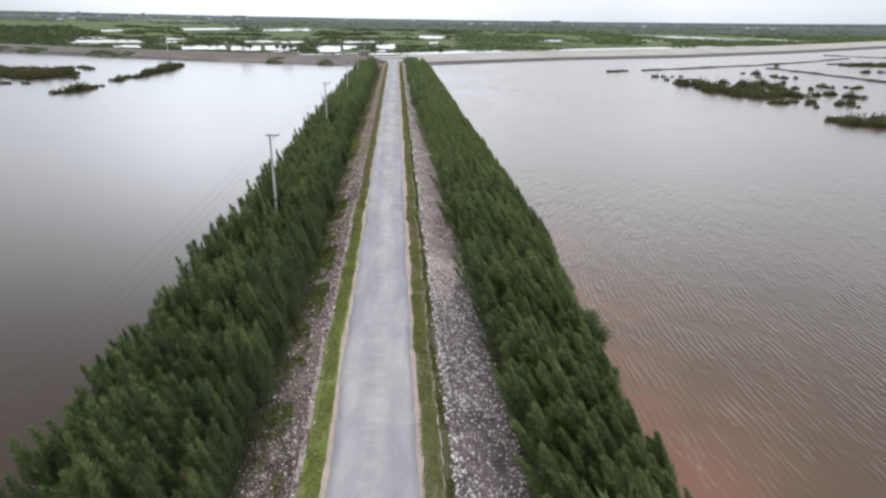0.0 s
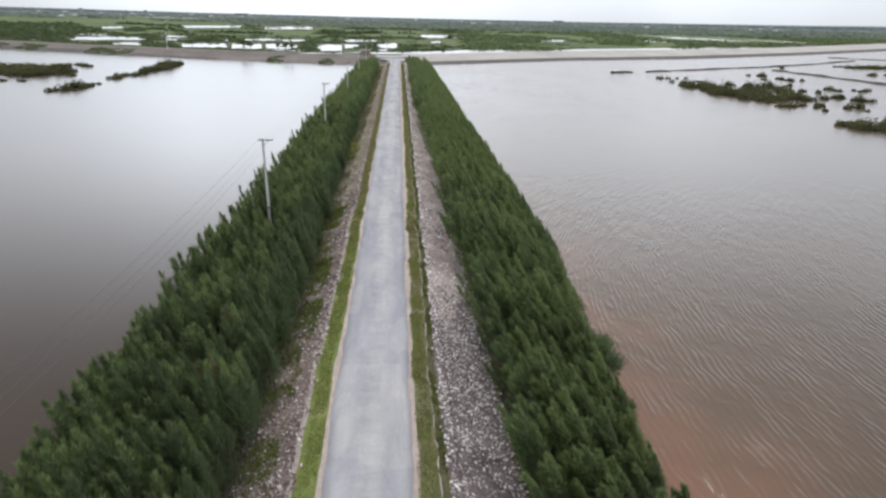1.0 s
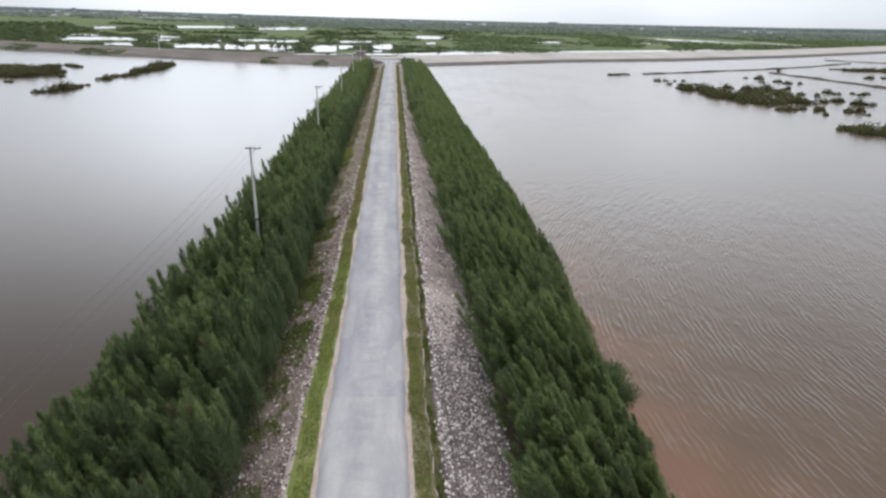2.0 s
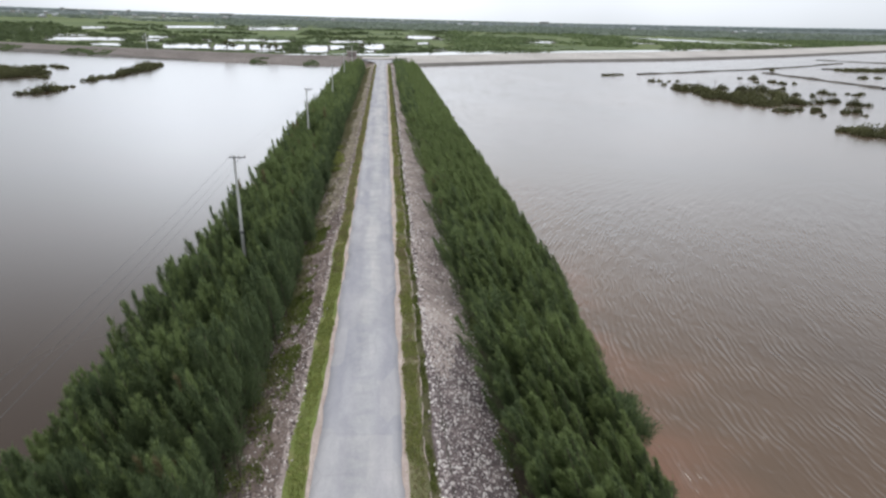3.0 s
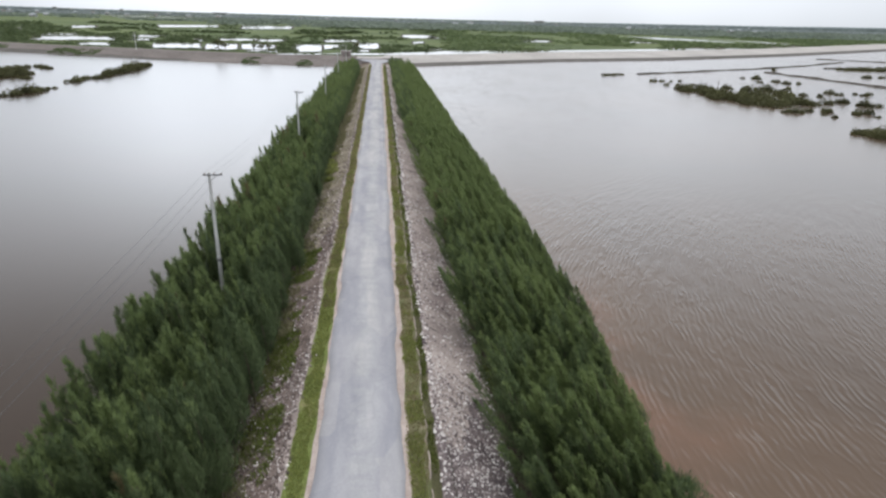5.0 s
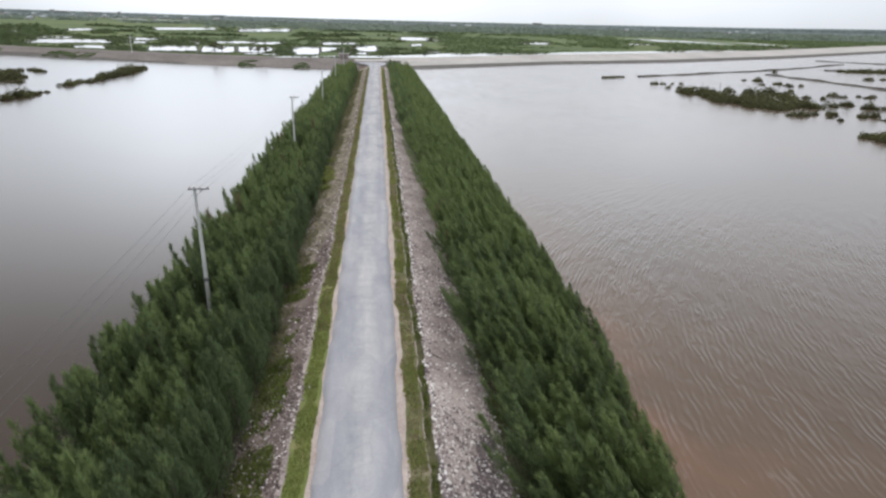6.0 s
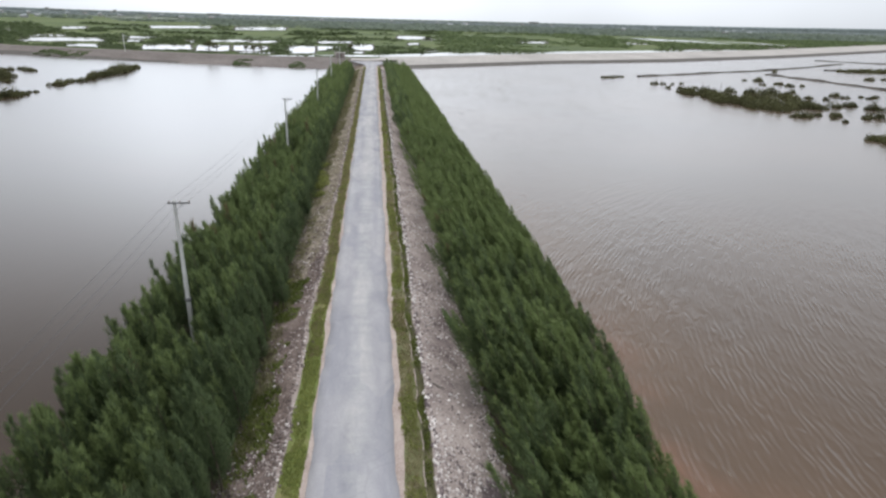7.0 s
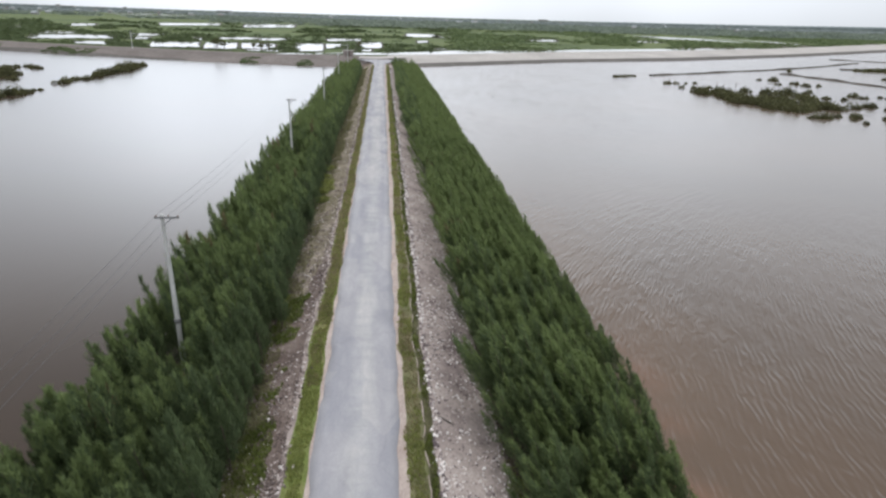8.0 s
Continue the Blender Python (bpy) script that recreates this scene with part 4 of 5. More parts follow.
thicket([(-88, 171, 1.6, 1.6, 1.0), (-86.2, 174, 2.2, 2.0, 1.6), (-85.8, 180, 1.8, 4, 2.1), (-84.9, 179, 2.2, 2.5, 1.9), (-84.3, 184, 1.8, 2.5, 1.3), (-84.2, 188.5, 1.2, 1.5, 0.7)], rng, OLIVE)
thicket([(-111, 221, 4.6, 14, 2.4), (-115, 221, 5.4, 16, 2.2), (-118, 222, 6, 16, 2.2), (-128, 224, 7, 18, 2.2), (-140, 226, 8, 20, 2.2), (-155, 230, 10, 22, 2.2), (-172, 233, 10, 22, 2.2)], rng, "broad dark mangrove thicket growing out of the lake")
thicket([(89.5, 262, 1.6, 1.5, 0.8), (93, 264, 2.2, 1.6, 0.9), (97, 266, 1.6, 1.4, 0.7)], rng, "small flat mangrove patch alone in the lake")
thicket([(101.6, 208.8, 6.2, 9.5, 2.2), (101.2, 191, 6.5, 10.4, 2.3), (104.2, 179, 7, 9.7, 2.3), (115.8, 179.4, 4.6, 7.7, 2.0), (115, 216, 1.8, 2, 1.6), (120, 213, 2.6, 3, 2.2), (126.5, 212, 3.4, 4, 2.3), (127, 205, 2.2, 3, 1.6), (113, 195, 5, 7, 2.0)], rng, "lobed olive mangrove island ringed by brown water")
thicket([(124.4, 198.6, 3.1, 2.6, 2.0), (120, 190, 3, 4, 1.4)], rng, "bushy dark mangrove clump beside the island")
thicket([(96.5, 131, 2.3, 1.9, 1.4), (98.2, 127.2, 3.4, 4.1, 2.0), (102, 126, 3.6, 5.3, 2.2), (108, 126, 4.5, 5.5, 2.2), (115, 126, 5, 5.5, 2.0)], rng, OLIVE)
thicket([(236, 320, 6, 5, 1.8), (247, 320, 7, 6, 2.0), (260, 323, 8, 7, 2.2), (276, 327, 8, 6, 2.0)], rng, OLIVE)
BUSHES = [
    (99.7, 240, 1.4), (103, 240, 1.0), (98.8, 226, 1.0), (107, 240, 0.7), (110.7, 241, 0.7), (102.4, 225, 1.0), (151, 260, 2.0), (142.6, 243, 0.9), (151.3, 246, 1.5),
    (150.7, 239, 1.5), (137.5, 218, 1.3), (145.8, 208, 1.6), (145.4, 203, 1.2), (124.4, 179, 1.7), (132, 183, 1.5), (130.7, 182, 1.5), (132, 177, 1.3),
]
BUSHES += [
    (146, 260.7, 0.9), (150, 256.6, 1.2), (189, 308.8, 1.6), (153, 243.5, 1.0), (155.9, 239.7, 0.9), (131.4, 200.2, 1.3), (112.8, 161.9, 1.2), (108.3, 153.2, 0.8), (135.4, 197.8, 0.9),
    (109.2, 227.6, 0.8), (117.4, 157.7, 1.0), (152.5, 202.1, 0.8), (157.2, 204.8, 1.0), (132.7, 182.8, 1.0),
    (133.7, 176, 2.1), (135.6, 174.5, 1.4), (121.2, 160, 2.1), (153, 206, 0.8), (154, 203, 1.2), (209, 273, 1.8), (218, 275, 1.5), (119.8, 154, 0.7), (99.2, 176, 1.3),
    (-113, 193.5, 1.0), (-111.6, 193, 0.8), (-107.2, 193, 0.9), (-106, 193, 0.7), (-118, 253, 1.5), (-116, 254, 1.0),
    (102.5, 161, 2.2), (108, 163, 1.1), (108.4, 158, 0.8), (112.8, 163.5, 1.4), (-112, 247, 1.4), (-114, 248, 1.3), (-121, 249, 2.1), (-101.7, 212, 1.6),
]
for x, y, r in BUSHES:
    lobes = [(x, y, r, r * rng.uniform(0.8, 1.2), r * rng.uniform(0.85, 1.1))]
    if r > 1.2:
        lobes.append((x + rng.uniform(-1, 1) * r, y + rng.uniform(-0.6, 0.6) * r, r * 0.55, r * 0.55, r * 0.5))
    thicket(lobes, rng, "small dark mangrove bush standing in shallow water", "mangrove_bush", "bush", "scattered mangrove bushes")


def make_stake(x, y, h, tilt):
    """A weathered fishing stake standing in the shallows."""
    v, f = tube([(0, 0, -0.6), (0, 0, h * 0.5), (0.05, 0, h)], [0.11, 0.1, 0.07], 6)
    ob = new("fishing_stake", mesh_of("fishing_stake", v, f, M["bark"]))
    ob.matrix_basis = pose(x, y, WATER_Z, tilt, tilt * 0.7, 0)
    return tagged(ob, "weathered wooden stake standing in the shallow lake", "stake", "fishing stakes beside the island")


for n, (x, y) in enumerate([(111, 240), (116, 236), (113, 226), (119, 229), (124, 222), (121, 214), (131, 218), (148, 240)]):
    make_stake(x, y, 1.1 + 0.25 * (n % 4), (-5, 3, 6, -2)[n % 4])


def make_pond_tree(x, y, h, seed):
    """A dark broad tree on a pond dike."""
    g = np.random.default_rng(seed)
    tree = tagged(new("pond_tree"), "dark bushy tree on the bank between fish ponds", "tree", "trees between the ponds")
    tree.location = (x, y, FIELD_Z)
    limbs = [tube([(0, 0, -0.3), (0.1, 0, h * 0.35), (0, 0.1, h * 0.6)], [0.22, 0.16, 0.08], 6)]
    for k in range(4):
        az = k * 1.6 + g.uniform(0, 0.6)
        limbs.append(tube([(0, 0, h * 0.3), (math.cos(az) * h * 0.15, math.sin(az) * h * 0.15, h * 0.5), (math.cos(az) * h * 0.28, math.sin(az) * h * 0.28, h * 0.66)], [0.1, 0.07, 0.04], 5))
    v, f = joined(limbs)
    part("trunk", mesh_of("trunk", v, f, M["bark"]), tree)
    clumps = []
    for _ in range(14):
        c = g.normal(0, 1, 3) * (h * 0.2, h * 0.2, h * 0.16) + (0, 0, h * 0.58)
        v, f = bush(g, h * 0.17, h * 0.2, 60, h * 0.08)
        clumps.append((v + c, f))
    v, f = joined(clumps)
    part("crown", mesh_of("crown", v, f, M["mangrove"]), tree)


for n, (x, y, h) in enumerate([(-77, 342, 5.2), (-74.5, 345, 4.4), (-62, 352, 3.6), (-56, 338, 4.6), (-53, 341, 4.2), (-12, 392, 3.4), (-300, 520, 6)]):
    make_pond_tree(x, y, h, 90 + n)


def make_bank_shrub(x, y, r, h, seed):
    """A light green broad-leaved shrub with a few stems, at the foot of the tree belt."""
    g = np.random.default_rng(seed)
    shrub = tagged(new("bank_shrub"), "light green leafy shrub at the foot of the tree belt", "shrub", "shrubs on the bank")
    shrub.location = (x, y, float(ground_height(np.array(x), np.array(y))))
    stems = [tube([(0, 0, -0.15), (math.cos(a) * r * 0.25, math.sin(a) * r * 0.25, h * 0.4), (math.cos(a) * r * 0.55, math.sin(a) * r * 0.55, h * 0.75)], [0.035, 0.025, 0.012], 5) for a in (0.3, 1.7, 2.9, 4.1, 5.4)]
    v, f = joined(stems)
    part("stems", mesh_of("stems", v, f, M["bark"]), shrub)
    clumps = []
    for _ in range(16):
        q, a = math.sqrt(g.uniform(0, 1)) * r * 0.75, g.uniform(0, 6.28)
        v, f = bush(g, r * 0.42, h * g.uniform(0.6, 1.0), 90, 0.16)
        clumps.append((v + (q * math.cos(a), q * math.sin(a), 0.05), f))
    v, f = joined(clumps)
    part("leaves", mesh_of("leaves", v, f, M["grass"]), shrub)


for n, (x, y, r, h) in enumerate([(-5.2, 84.6, 0.9, 0.8), (-5.2, 88.4, 1.15, 1.0), (-5.5, 91.5, 1.2, 1.1), (-5.8, 95.5, 1.0, 0.9), (-5.7, 99.5, 0.8, 0.7), (-5.6, 60.5, 0.6, 0.5)]):
    make_bank_shrub(x, y, r, h, 140 + n)


def make_hut(x, y, w, d, h):
    """A small brick hut with a sheet roof and a door."""
    hut = tagged(new("dike_hut"), "small brown brick hut on the dike crest", "hut")
    hut.location = (x, y, 0.0)
    v, f = box(0, 0, h / 2 - 0.1, w, d, h + 0.2)
    part("wall", mesh_of("wall", v, f, M["roof"]), hut)
    v, f = box(0, 0, h + 0.08, w + 0.6, d + 0.6, 0.16, 0.03)
    part("roof", mesh_of("roof", v, f, M["sand"]), hut, "pale flat roof slab")
    v, f = box(0.3, -d / 2 - 0.02, 0.95, 0.9, 0.08, 1.9)
    part("door", mesh_of("door", v, f, M["bark"]), hut, "dark wooden door")


make_hut(-14, 309, 4.2, 3.0, 2.2)


# ---------------------------------------------------------------- woods, hedges and houses on the plain
def far_woods():
    rng = np.random.default_rng(31)
    spec = []
    def clear(x, y, h, r=0.0):
        """Whether a bush of that height leaves the ponds in sight over it."""
        for xa, ya, xb, yb, deep in PONDS:
            a, b, q, m = xa / ya, xb / yb, x / y, (1.2 + r) / y
            front = ya + (yb - ya) * min(1, max(0, (q - a) / (b - a)))
            if a - m < q < b + m and front * (1 - h / 15) < y < front * (1 + 0.95 * (deep - 1)):
                return False
        return True

    # hedges between the ponds, thicker where the banks cross
    for _ in range(2600):
        x, y, h = rng.uniform(-330, 130), rng.uniform(318, 560), rng.uniform(0.5, 2.2)
        if y > crest(x) + (14 if x < -40 else 36) and clear(x, y, h) and (x < 0 or rng.random() < 0.6) and rng.random() < (1.0 if y < 440 - 0.35 * x else 0.22):
            spec.append((x, y, rng.uniform(1.0, 2.4), h))
    # reeds and low bushes along the front banks of the ponds
    for xa, ya, xb, yb, deep in PONDS[:26]:
        for _ in range(int(1.1 * (xb - xa))):
            p = rng.uniform(-0.05, 1.05)
            x, y = xa + (xb - xa) * p, ya + (yb - ya) * p
            back = deep if rng.random() < 0.35 else 1.0
            h = rng.uniform(0.25, 0.8) * (1.8 if rng.random() < 0.12 else 1.0)
            spec.append((x * back, y * back - rng.uniform(0, 5), rng.uniform(0.5, 1.3), h))
    # low growth along the back of the dike
    for _ in range(700):
        x = rng.uniform(-330, -12)
        y, h = crest(x) + rng.uniform(15, 19), rng.uniform(0.3, 0.9)
        spec.append((x, y, rng.uniform(0.8, 1.6), h))
    # an orchard on the western side
    for _ in range(700):
        x, y = rng.uniform(-520, -215), rng.uniform(400, 800)
        if clear(x, y, 4) and x < -0.455 * y - 14 * math.sin(y * 0.02):
            spec.append((x, y, rng.uniform(2, 5), rng.uniform(1.5, 4.0)))
    # scrub and young woods of the eastern plain
    for _ in range(2300):
        y = 380 * 3.4 ** rng.uniform(0, 1)
        x = rng.uniform(0.1 * y, 0.85 * y)
        wet = 300 < x < 480 and 660 < y < 960
        if y > crest(x) + (38 if x < 290 else 24) and not wet and clear(x, y, 3) and math.sin(x * 0.03) + math.sin(y * 0.021 + x * 0.01) + rng.normal(0, 0.8) > (0.0 if x < 0.35 * y else -0.6):
            spec.append((x, y, rng.uniform(2, 5), rng.uniform(0.8, 3.2)))
    for _ in range(500):
        x = rng.uniform(360, 820)
        y = crest(x) + rng.uniform(22, 190)
        if not (x < 480 and y > 660):
            spec.append((x, y, rng.uniform(2, 5), rng.uniform(0.8, 2.5)))
    # a few lone trees and tree rows in the open fields
    for _ in range(36):
        y = rng.uniform(560, 980)
        x = rng.uniform(-0.4 * y, 0.12 * y)
        if clear(x, y, 4):
            spec.append((x, y, rng.uniform(2, 5), rng.uniform(2, 4)))
    for y, a, b in ((600, -262, -222), (505, -145, -120), (625, -235, -120), (690, -300, -215), (760, -190, -60), (885, -330, -150), (900, -60, 80), (560, -60, 20), (700, -60, -10), (640, -75, -40), (780, 20, 90), (655, 55, 130), (985, -120, 110)):
        for _ in range(int((b - a) / 4)):
            x = rng.uniform(a, b)
            at, h = y + rng.normal(0, 6) + 0.1 * x, rng.uniform(1.5, 3.5)
            if clear(x, at, h, 4):
                spec.append((x, at, rng.uniform(2, 4), h))
    # the belt of woods and gardens towards the horizon
    for _ in range(3400):
        y = 980 * (3000 / 980) ** rng.uniform(0, 1)
        x = rng.uniform(-0.85 * y, 0.85 * y)
        if math.sin(x * 0.004 + 1) + math.sin(y * 0.011 + x * 0.002) + rng.normal(0, 0.6) > -0.1 - 0.5 * (y > 2000) - 0.6 * (x > 0.25 * y):
            r, h = rng.uniform(5, 12) * (y / 1000) ** 0.7, rng.uniform(2.5, 6)
            if clear(x, y, h, 2 * r):
                spec.append((x, y, r, h))
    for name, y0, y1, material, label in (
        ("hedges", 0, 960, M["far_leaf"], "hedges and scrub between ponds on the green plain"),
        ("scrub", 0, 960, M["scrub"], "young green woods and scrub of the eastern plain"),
        ("far_woods", 960, 1650, M["far_wood"], "distant woods on the plain, grey-green with painted haze"),
        ("far_woods", 1650, 9000, M["hazed_wood"], "distant woods towards the horizon, blue-grey with painted haze"),
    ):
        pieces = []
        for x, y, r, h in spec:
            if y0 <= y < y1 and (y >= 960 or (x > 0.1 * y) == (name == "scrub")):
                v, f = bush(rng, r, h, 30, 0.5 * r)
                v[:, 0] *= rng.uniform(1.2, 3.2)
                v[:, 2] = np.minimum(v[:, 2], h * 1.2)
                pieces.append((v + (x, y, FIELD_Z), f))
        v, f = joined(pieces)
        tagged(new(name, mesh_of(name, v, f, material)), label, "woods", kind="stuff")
    # shrubs at the foot of the dike
    for x, y, w in ((-183, 340, 8), (-136, 317, 11), (-53, 281.5, 3), (-30, 275, 2.5), (-240, 366, 12), (-205, 350, 6)):
        pieces = []
        for _ in range(int(5 * w)):
            px = x + rng.uniform(-1, 1) * w
            py = shore(px) + rng.uniform(1, 13)
            pz = float(ground_height(np.array(px), np.array(py)))
            v, f = bush(rng, rng.uniform(0.9, 2.0), rng.uniform(0.3, 0.85), 60, 0.5)
            pieces.append((v + (px, py, pz), f))
        v, f = joined(pieces)
        tagged(new("dike_scrub", mesh_of("dike_scrub", v, f, M["scrub"])), "patch of green scrub on the dike slope", "shrubs", "scrub on the dike", "stuff")


far_woods()


def far_treeline(y, low, high, seed, material):
    """The hazy line of trees and hills where the plain meets the sky."""
    xs = np.linspace(-1.05 * y, 1.05 * y, 700)
    # the line rises to both sides to fit the bowed horizon in the camera's view
    top = low + (high - low) * (xs / (0.7 * y)) ** 2 + 0.8 * wave(xs, seed, 1.0, y * 0.3) + 1.3 * wave(xs, seed + 2, 1.0, y * 0.012)
    a = np.stack([xs, y + 0 * xs, FIELD_Z - 1 + 0 * xs], -1)
    b = np.stack([xs, y + 0 * xs, np.maximum(top, 0.5)], -1)
    return strip("backdrop", a, b, material, "blue-grey hazy tree line on the far horizon", "backdrop")


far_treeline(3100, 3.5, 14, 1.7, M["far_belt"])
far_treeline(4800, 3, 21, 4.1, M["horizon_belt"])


def make_house(w, d, h, roof_mat, floors):
    house = new("farm_house")
    v, f = box(0, 0, h / 2, w, d, h)
    part("wall", mesh_of("wall", v, f, M["wall"]), house)
    e, r = 0.4, h + min(w, d) * 0.3
    v = np.array([(-w / 2 - e, -d / 2 - e, h), (w / 2 + e, -d / 2 - e, h), (w / 2 + e, d / 2 + e, h), (-w / 2 - e, d / 2 + e, h), (-w / 2 - e, 0, r), (w / 2 + e, 0, r)])
    f = np.array([(0, 1, 5), (0, 5, 4), (2, 3, 4), (2, 4, 5), (0, 4, 3), (1, 2, 5), (0, 3, 2), (0, 2, 1)])
    part("roof", mesh_of("roof", v, f, roof_mat), house)
    for k in range(floors):
        for x in (-w * 0.28, w * 0.28):
            v, f = box(x, -d / 2, 1.6 + 3 * k, w * 0.2, 0.16, 1.4)
            part("window", mesh_of("window", v, f, M["dark_glass"]), house)
    return house


rng = np.random.default_rng(8)
models = [make_house(10, 8, 3.2, M["roof_grey"], 1), make_house(8, 10, 6.8, M["roof_grey"], 2), make_house(16, 9, 4.2, M["roof_grey"], 1), make_house(6, 10, 6.6, M["roof"], 2)]
for m in models:
    tagged(m, "pale rendered farmhouse among trees on the plain", "house", "houses on the plain")
for n in range(56):
    y = 1250 * 2.6 ** rng.uniform(0, 1)
    x = rng.uniform(-0.72 * y, 0.6 * y)
    at = pose(x, y, FIELD_Z, 0, 0, rng.uniform(-40, 40))
    if n < 4:
        models[n].matrix_basis = at
    else:
        copy_thing(models[n % 4], at)


def make_block(x, y, w, d, floors):
    """A distant block of flats with a window grid."""
    b = new("tower_block")
    tagged(b, "pale multi-storey block on the far horizon", "building", "blocks on the horizon")
    h = floors * 2.6
    v, f = box(0, 0, h / 2, w, d, h)
    part("wall", mesh_of("wall", v, f, M["wall"]), b)
    v, f = box(0, 0, h + 0.6, w + 0.8, d + 0.8, 1.2)
    part("roof", mesh_of("roof", v, f, M["roof_grey"]), b)
    for k in range(floors):
        v, f = box(0, -d / 2, 1.5 + 2.6 * k, w * 0.86, 0.5, 0.9)
        part("window_band", mesh_of("window_band", v, f, M["dark_glass"]), b)
    b.location = (x, y, FIELD_Z)


for x, y, w, d, fl in ((-2065, 4200, 60, 30, 3), (-1905, 4200, 20, 18, 6), (-1860, 4230, 70, 30, 4), (-1720, 4300, 90, 40, 3), (-1545, 4250, 16, 16, 5), (-2600, 4200, 80, 30, 4), (1080, 4500, 60, 40, 4), (-1000, 4400, 90, 40, 3)):
    make_block(x, y, w, d, fl)


# ---------------------------------------------------------------- verges: grass and weeds
def grass_on(name, boxes, per_m2, height, width, material, label, seed, clump=0.0):
    rng = np.random.default_rng(seed)
    pieces = []
    for x0, x1, y0, y1 in boxes:
        n = int((x1 - x0) * (y1 - y0) * per_m2 / (1 + max(y0, 0) / 40))
        x, y = rng.uniform(x0, x1, n), rng.uniform(y0, y1, n)
        # the verge frays at both edges
        u = (x - x0) / (x1 - x0)
        inside = np.minimum(u, 1 - u) > 0.34 * patchy(x * 0 + 9 * (u > 0.5), y, 1.1, seed + 5) - 0.06
        x, y, n = x[inside], y[inside], int(inside.sum())
        if clump:
            keep = 0.65 * patchy(x, y, 1.6, seed) + 0.35 * patchy(x, y, 0.5, seed + 1) + rng.normal(0, 0.07, n) > clump
            x, y = x[keep], y[keep]
        x = x + wave(y, 1.0, 0.10, 23) + wave(y, 2.7, 0.05, 5)
        z = ground_height(x, y) - 0.01
        d = rng.normal(0, 0.45, (len(x), 3)) + (-0.2, 0, 1.0)
        s = height * rng.uniform(0.5, 1.3, len(x)) * (0.7 + 0.5 * np.clip(y / 60, 0, 1.5))
        pieces.append(blades(np.stack([x, y, z], -1), d, s, width * (1 + np.maximum(y, 0) / 45), rng, 0.7))
    v, f = joined(pieces)
    return tagged(new(name, mesh_of(name, v, f, material)), label, "grass", kind="stuff")


grass_on("grass_verge", [(-2.98, -2.04, -45, 6), (-2.98, -2.04, 6, 60), (-3.0, -2.06, 60, 130), (-3.0, -2.1, 130, 258)], 420, 0.13, 0.035, M["grass"], "olive green grass verge beside the road", 41, 0.3)
grass_on("grass_verge", [(1.96, 2.88, -45, 6), (1.96, 2.88, 6, 60), (2.1, 2.9, 60, 130), (2.05, 2.95, 130, 258)], 440, 0.15, 0.035, M["grass"], "patchy green grass verge beside the road", 42, 0.45)
grass_on("dry_grass", [(1.96, 2.88, -10, 6), (1.96, 2.88, 6, 60), (2.1, 2.9, 60, 130), (2.05, 2.95, 130, 258)], 330, 0.1, 0.035, M["straw"], "short dry brownish grass of the verge", 48, 0.3)
grass_on("dry_grass", [(-3.0, -2.06, 48, 62), (-3.0, -2.06, 62, 130), (-3.0, -2.1, 130, 258)], 420, 0.15, 0.035, M["straw"], "short dry brownish grass of the verge", 49, 0.3)
grass_on("bank_weeds", [(-5.9, -3.7, 6, 60)], 340, 0.2, 0.06, M["weeds"], "clumps of olive green weeds on the stony bank", 43, 0.5)
grass_on("bank_weeds", [(6.3, 7.0, 6, 130)], 300, 0.13, 0.06, M["weeds"], "sparse weeds at the foot of the stone bank", 44, 0.6)
grass_on("ditch_grass", [(2.88, 3.28, 6, 60), (2.88, 3.28, 60, 250)], 420, 0.14, 0.045, M["weeds"], "long olive grass growing in the narrow ditch", 47, 0.48)
grass_on("bank_grass", [(-5.95, -4.5, 6, 60)], 260, 0.2, 0.05, M["olive"], "olive tufted grass between the trees and the stony bank", 45, 0.47)
grass_on("bank_grass", [(-6.6, -4.4, 60, 130), (-6.6, -4.2, 130, 255)], 220, 0.16, 0.05, M["olive"], "olive tufted grass between the trees and the stony bank", 46, 0.4)


def make_ditch_lip():
    """The crumbling pale mortar lip between the verge and the ditch, broken into lengths."""
    g = np.random.default_rng(61)
    pieces, y = [], -10.0
    while y < 150:
        long = g.uniform(0.5, 2.2)
        ys = np.linspace(y, y + long, 6)
        xs = 2.87 + wave(ys, 1.0, 0.10, 23) + wave(ys, 2.7, 0.05, 5) + wave(ys, 4.4, 0.05, 2.3)
        zs = ground_height(np.full(6, 2.87), ys) + 0.02 + g.normal(0, 0.008, 6)
        pieces.append(tube(np.stack([xs, ys, zs], -1), g.uniform(0.02, 0.045) * (1 - 0.4 * np.abs(np.linspace(-1, 1, 6))), 6))
        y += long + g.uniform(0.05, 0.9)
    v, f = joined(pieces)
    return tagged(new("ditch_lip", mesh_of("ditch_lip", v, f, M["dirt"])), "crumbling pale mortar lip of the narrow ditch", "trim", kind="structure")


make_ditch_lip()


def make_bank_crack():
    """A dark gash across the mortar of the bank."""
    t = np.linspace(0, 1, 9)
    xs, ys = 3.6 + 0.8 * t, 45.3 - 0.32 * t + 0.03 * np.sin(t * 9)
    wide = 0.055 * np.sin(np.pi * np.clip(t, 0.06, 0.94)) ** 0.6
    zs = np.interp(xs, PROFILE_X, PROFILE_Z) + 0.07
    return strip("bank_crack", np.stack([xs, ys - wide, zs], -1), np.stack([xs, ys + wide, zs], -1), M["mud"], "dark gash across the mortar of the stone bank", "trim")


make_bank_crack()


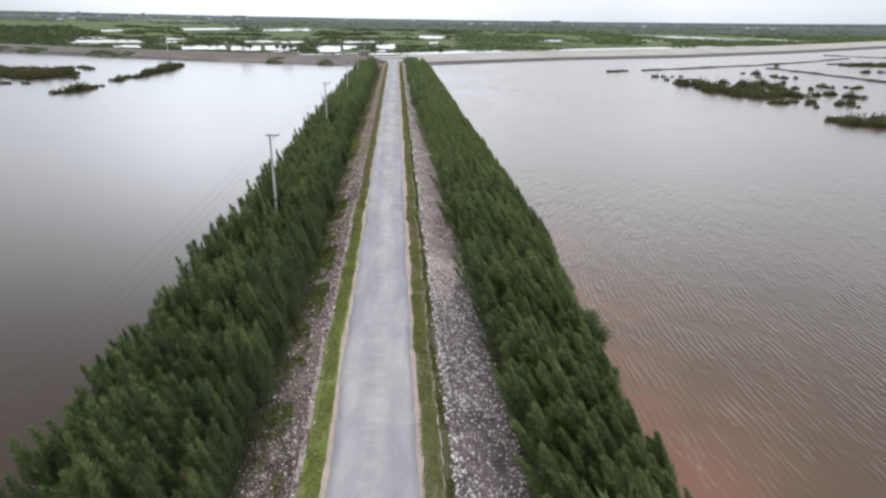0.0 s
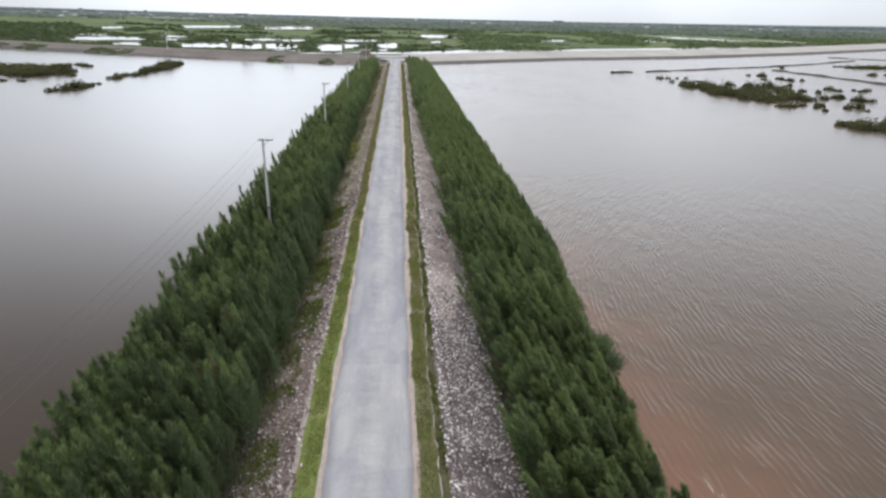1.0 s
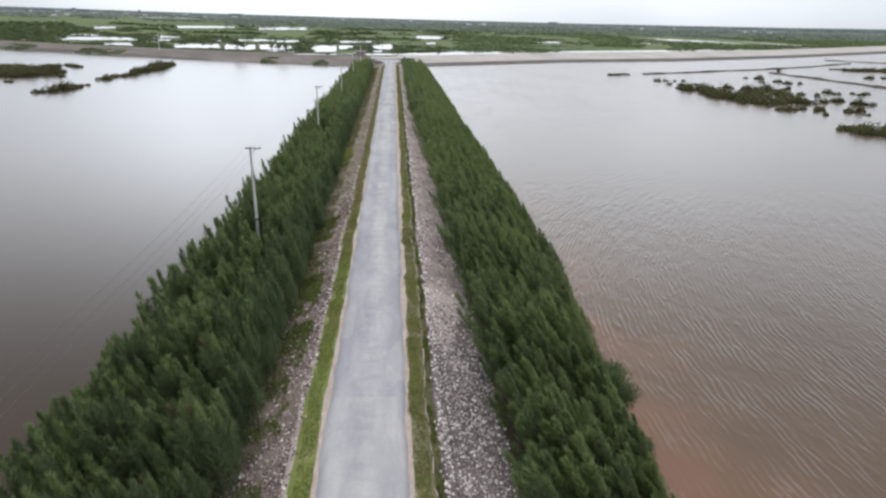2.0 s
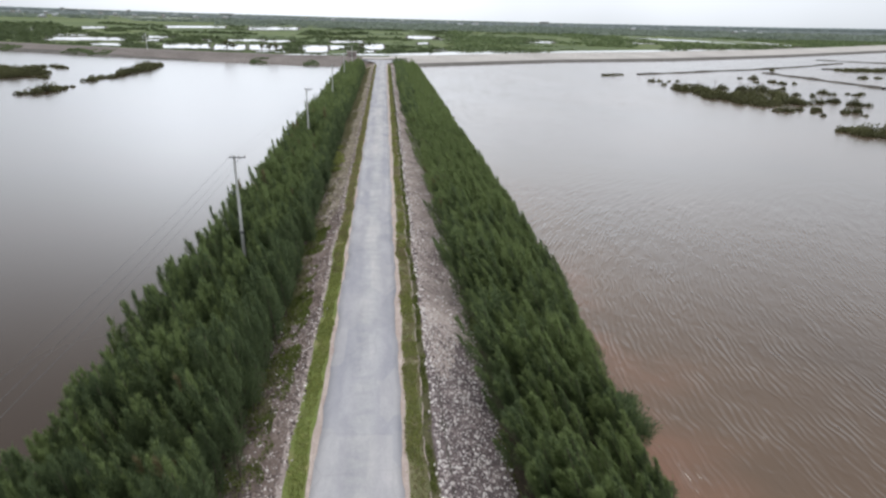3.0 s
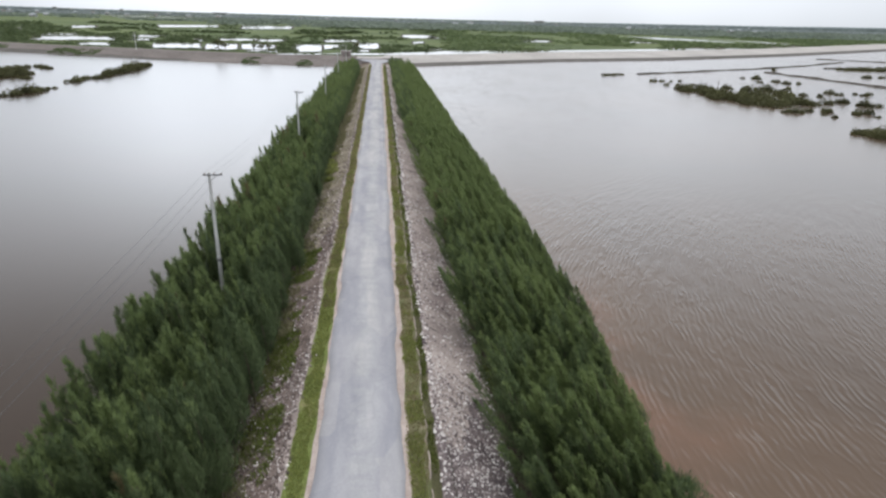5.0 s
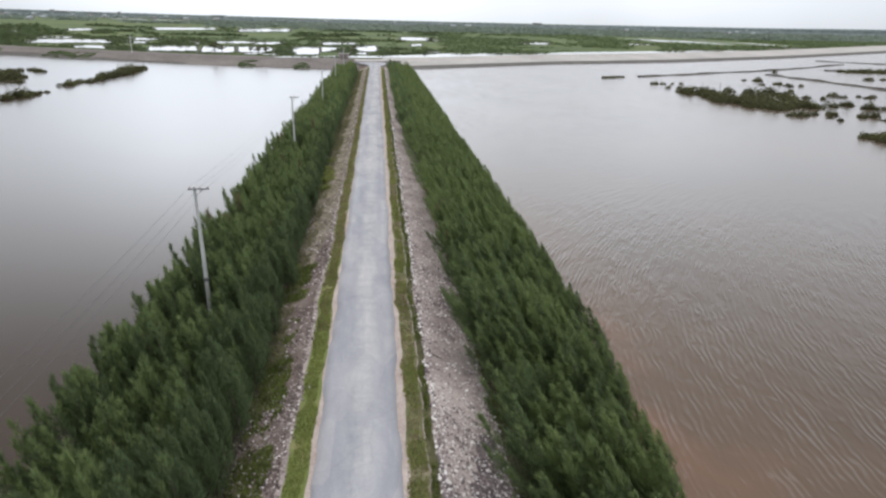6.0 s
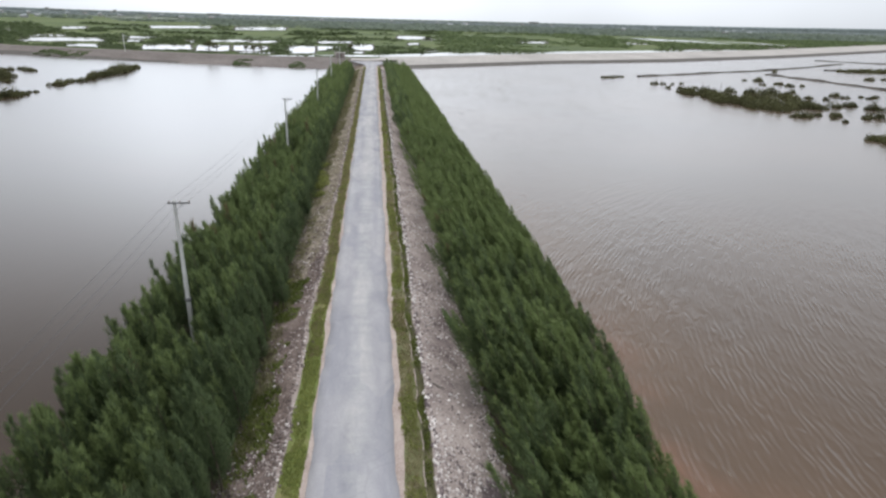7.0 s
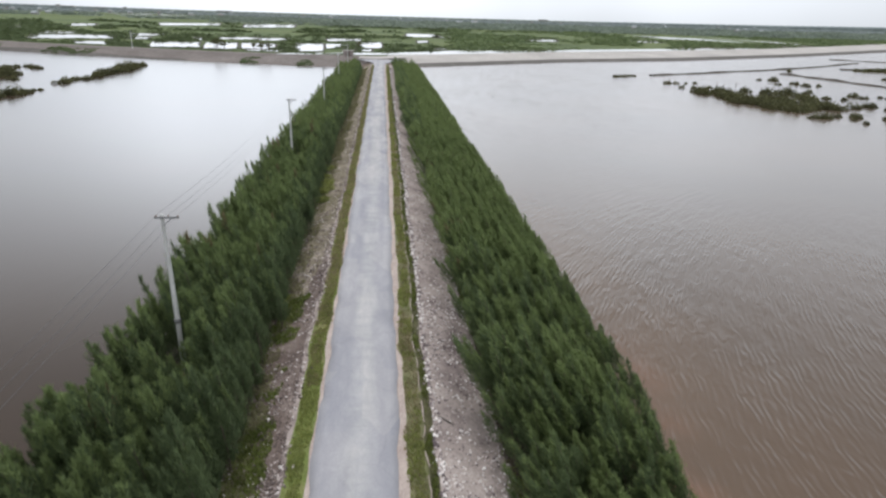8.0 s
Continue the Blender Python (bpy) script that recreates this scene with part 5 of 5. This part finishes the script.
def make_bank_groove():
    """A narrow dark groove in the mortar behind the edging stones, with a breach towards the ditch."""
    ys = np.arange(16.0, 36.2, 0.2)
    xs = 3.8 + wave(ys, 0.7, 0.03, 6.5) + wave(ys, 2.2, 0.012, 0.9)
    wide = np.clip((36.0 - ys) / 5, 0, 1) * (0.035 + wave(ys, 4.0, 0.012, 1.7)) + 0.13 * np.exp(-((ys - 29.4) / 0.3) ** 2)
    left, right = xs - wide - 0.12 * np.exp(-((ys - 29.4) / 0.25) ** 2), xs + wide
    rise = lambda x: np.interp(x, PROFILE_X, PROFILE_Z) + 0.03
    return strip("bank_groove", np.stack([left, ys, rise(left)], -1), np.stack([right, ys, rise(right)], -1), M["mud"], "narrow dark groove behind the edging of the stone bank", "trim")


make_bank_groove()


# ---------------------------------------------------------------- stone banks
def stone_shape(rng):
    """A rough rubble stone, 20 triangles."""
    bm = bmesh.new()
    bmesh.ops.create_icosphere(bm, subdivisions=1, radius=1.0)
    v = np.array([p.co[:] for p in bm.verts])
    f = np.array([[p.index for p in q.verts] for q in bm.faces])
    bm.free()
    v = v * (1 + rng.normal(0, 0.16, (len(v), 1))) * (rng.uniform(0.85, 1.35), rng.uniform(0.7, 1.0), rng.uniform(0.55, 0.95))
    return v, f


def make_bank(side, seed, label):
    rock = M["stone"] if side > 0 else M["stone_soiled"]
    rng = np.random.default_rng(seed)
    shapes = [stone_shape(rng) for _ in range(14)]
    a, b = (3.42, 6.7) if side > 0 else (3.25, 5.9)
    # the edging of larger pale stones along the verge
    e = 3.4 if side > 0 else 3.16
    pieces = []
    y = -45.0
    while y < 250:
        s = rng.uniform(0.045, 0.1) * (1 + max(y, 0) / 200) * (1 if side > 0 else 0.75)
        x = side * (e + rng.normal(0, 0.1 if side > 0 else 0.14)) + float(wave(y, 1.0, 0.10, 23) + wave(y, 2.7, 0.05, 5))
        v, f = shapes[int(rng.integers(14))]
        z = float(ground_height(np.array(x), np.array(y)))
        if rng.random() < (0.8 if side > 0 else 0.25 + 0.75 * float(patchy(x, y, 1.3, 88) > 0.5)):
            pieces.append((v[:, [1, 0, 2]] * s + (x, y, z + s * 0.15), f))
        y += s * rng.uniform(0.55, 1.1) * (1 if side > 0 else 0.8)
    v, f = joined(pieces)
    bank = tagged(new("stone_edging", mesh_of("stone_edging", v, f, rock)), label, "stone bank", "stone banks of the causeway", "structure")
    # loose rubble down the slope, larger and thinner with distance
    pieces, singles, made = [], 0, []
    for y0, y1, per, size in ((-45, 5, 20, 0.075), (5, 42, 100, 0.05), (42, 80, 42, 0.052), (80, 150, 8, 0.065), (150, 255, 1.0, 0.07)):
        n = int((b - a) * (y1 - y0) * per)
        xs, ys = rng.uniform(a, b, n), rng.uniform(y0, y1, n)
        # closest set where the mortar has washed out
        bare = np.exp(-(np.maximum(ys - 33, 0) / 4.5) ** 2) if side > 0 else 0
        thick = 2.2 * bare + 5 * (0.7 * patchy(xs, ys, 4.5, seed) + 0.3 * patchy(xs, ys, 1.2, seed + 9) - 0.5)
        keep = thick + rng.normal(0, 0.8, n) > (-0.2 + 0.1 * bare if side > 0 else -1.5)
        for x, y in zip(xs[keep], ys[keep]):
            k = int(rng.integers(14))
            s = size * rng.uniform(0.5, 1.1) * (1.6 if rng.random() < 0.18 else 1.0)
            px = side * x
            z = float(ground_height(np.array(px), np.array(y))) + s * 0.2
            if 15.5 < y < (21.0 if side > 0 else 18.6) and singles < 295:
                if singles < 14:
                    me = mesh_of("stone", *shapes[singles], rock)
                    made.append(me)
                m = pose(px, y, z, rng.uniform(-25, 25), rng.uniform(-25, 25), rng.uniform(0, 360)) @ Matrix.Diagonal((s, s, s, 1))
                part("stone", made[k % len(made)], bank, at=m)
                singles += 1
            else:
                q = rng.uniform(0, 6.28)
                r = np.array([[math.cos(q), -math.sin(q), 0], [math.sin(q), math.cos(q), 0], [0, 0, 1]]) * s
                v, f = shapes[k]
                pieces.append((v @ r.T + (px, y, z), f))
    v, f = joined(pieces)
    part("rubble", mesh_of("rubble", v, f, rock), bank, "loose pale and dark limestone rubble")["kind"] = "stuff"


make_bank(1, 51, "pale limestone rubble bank sloping from the grass verge")
make_bank(-1, 52, "weedy limestone rubble bank sloping from the grass verge")
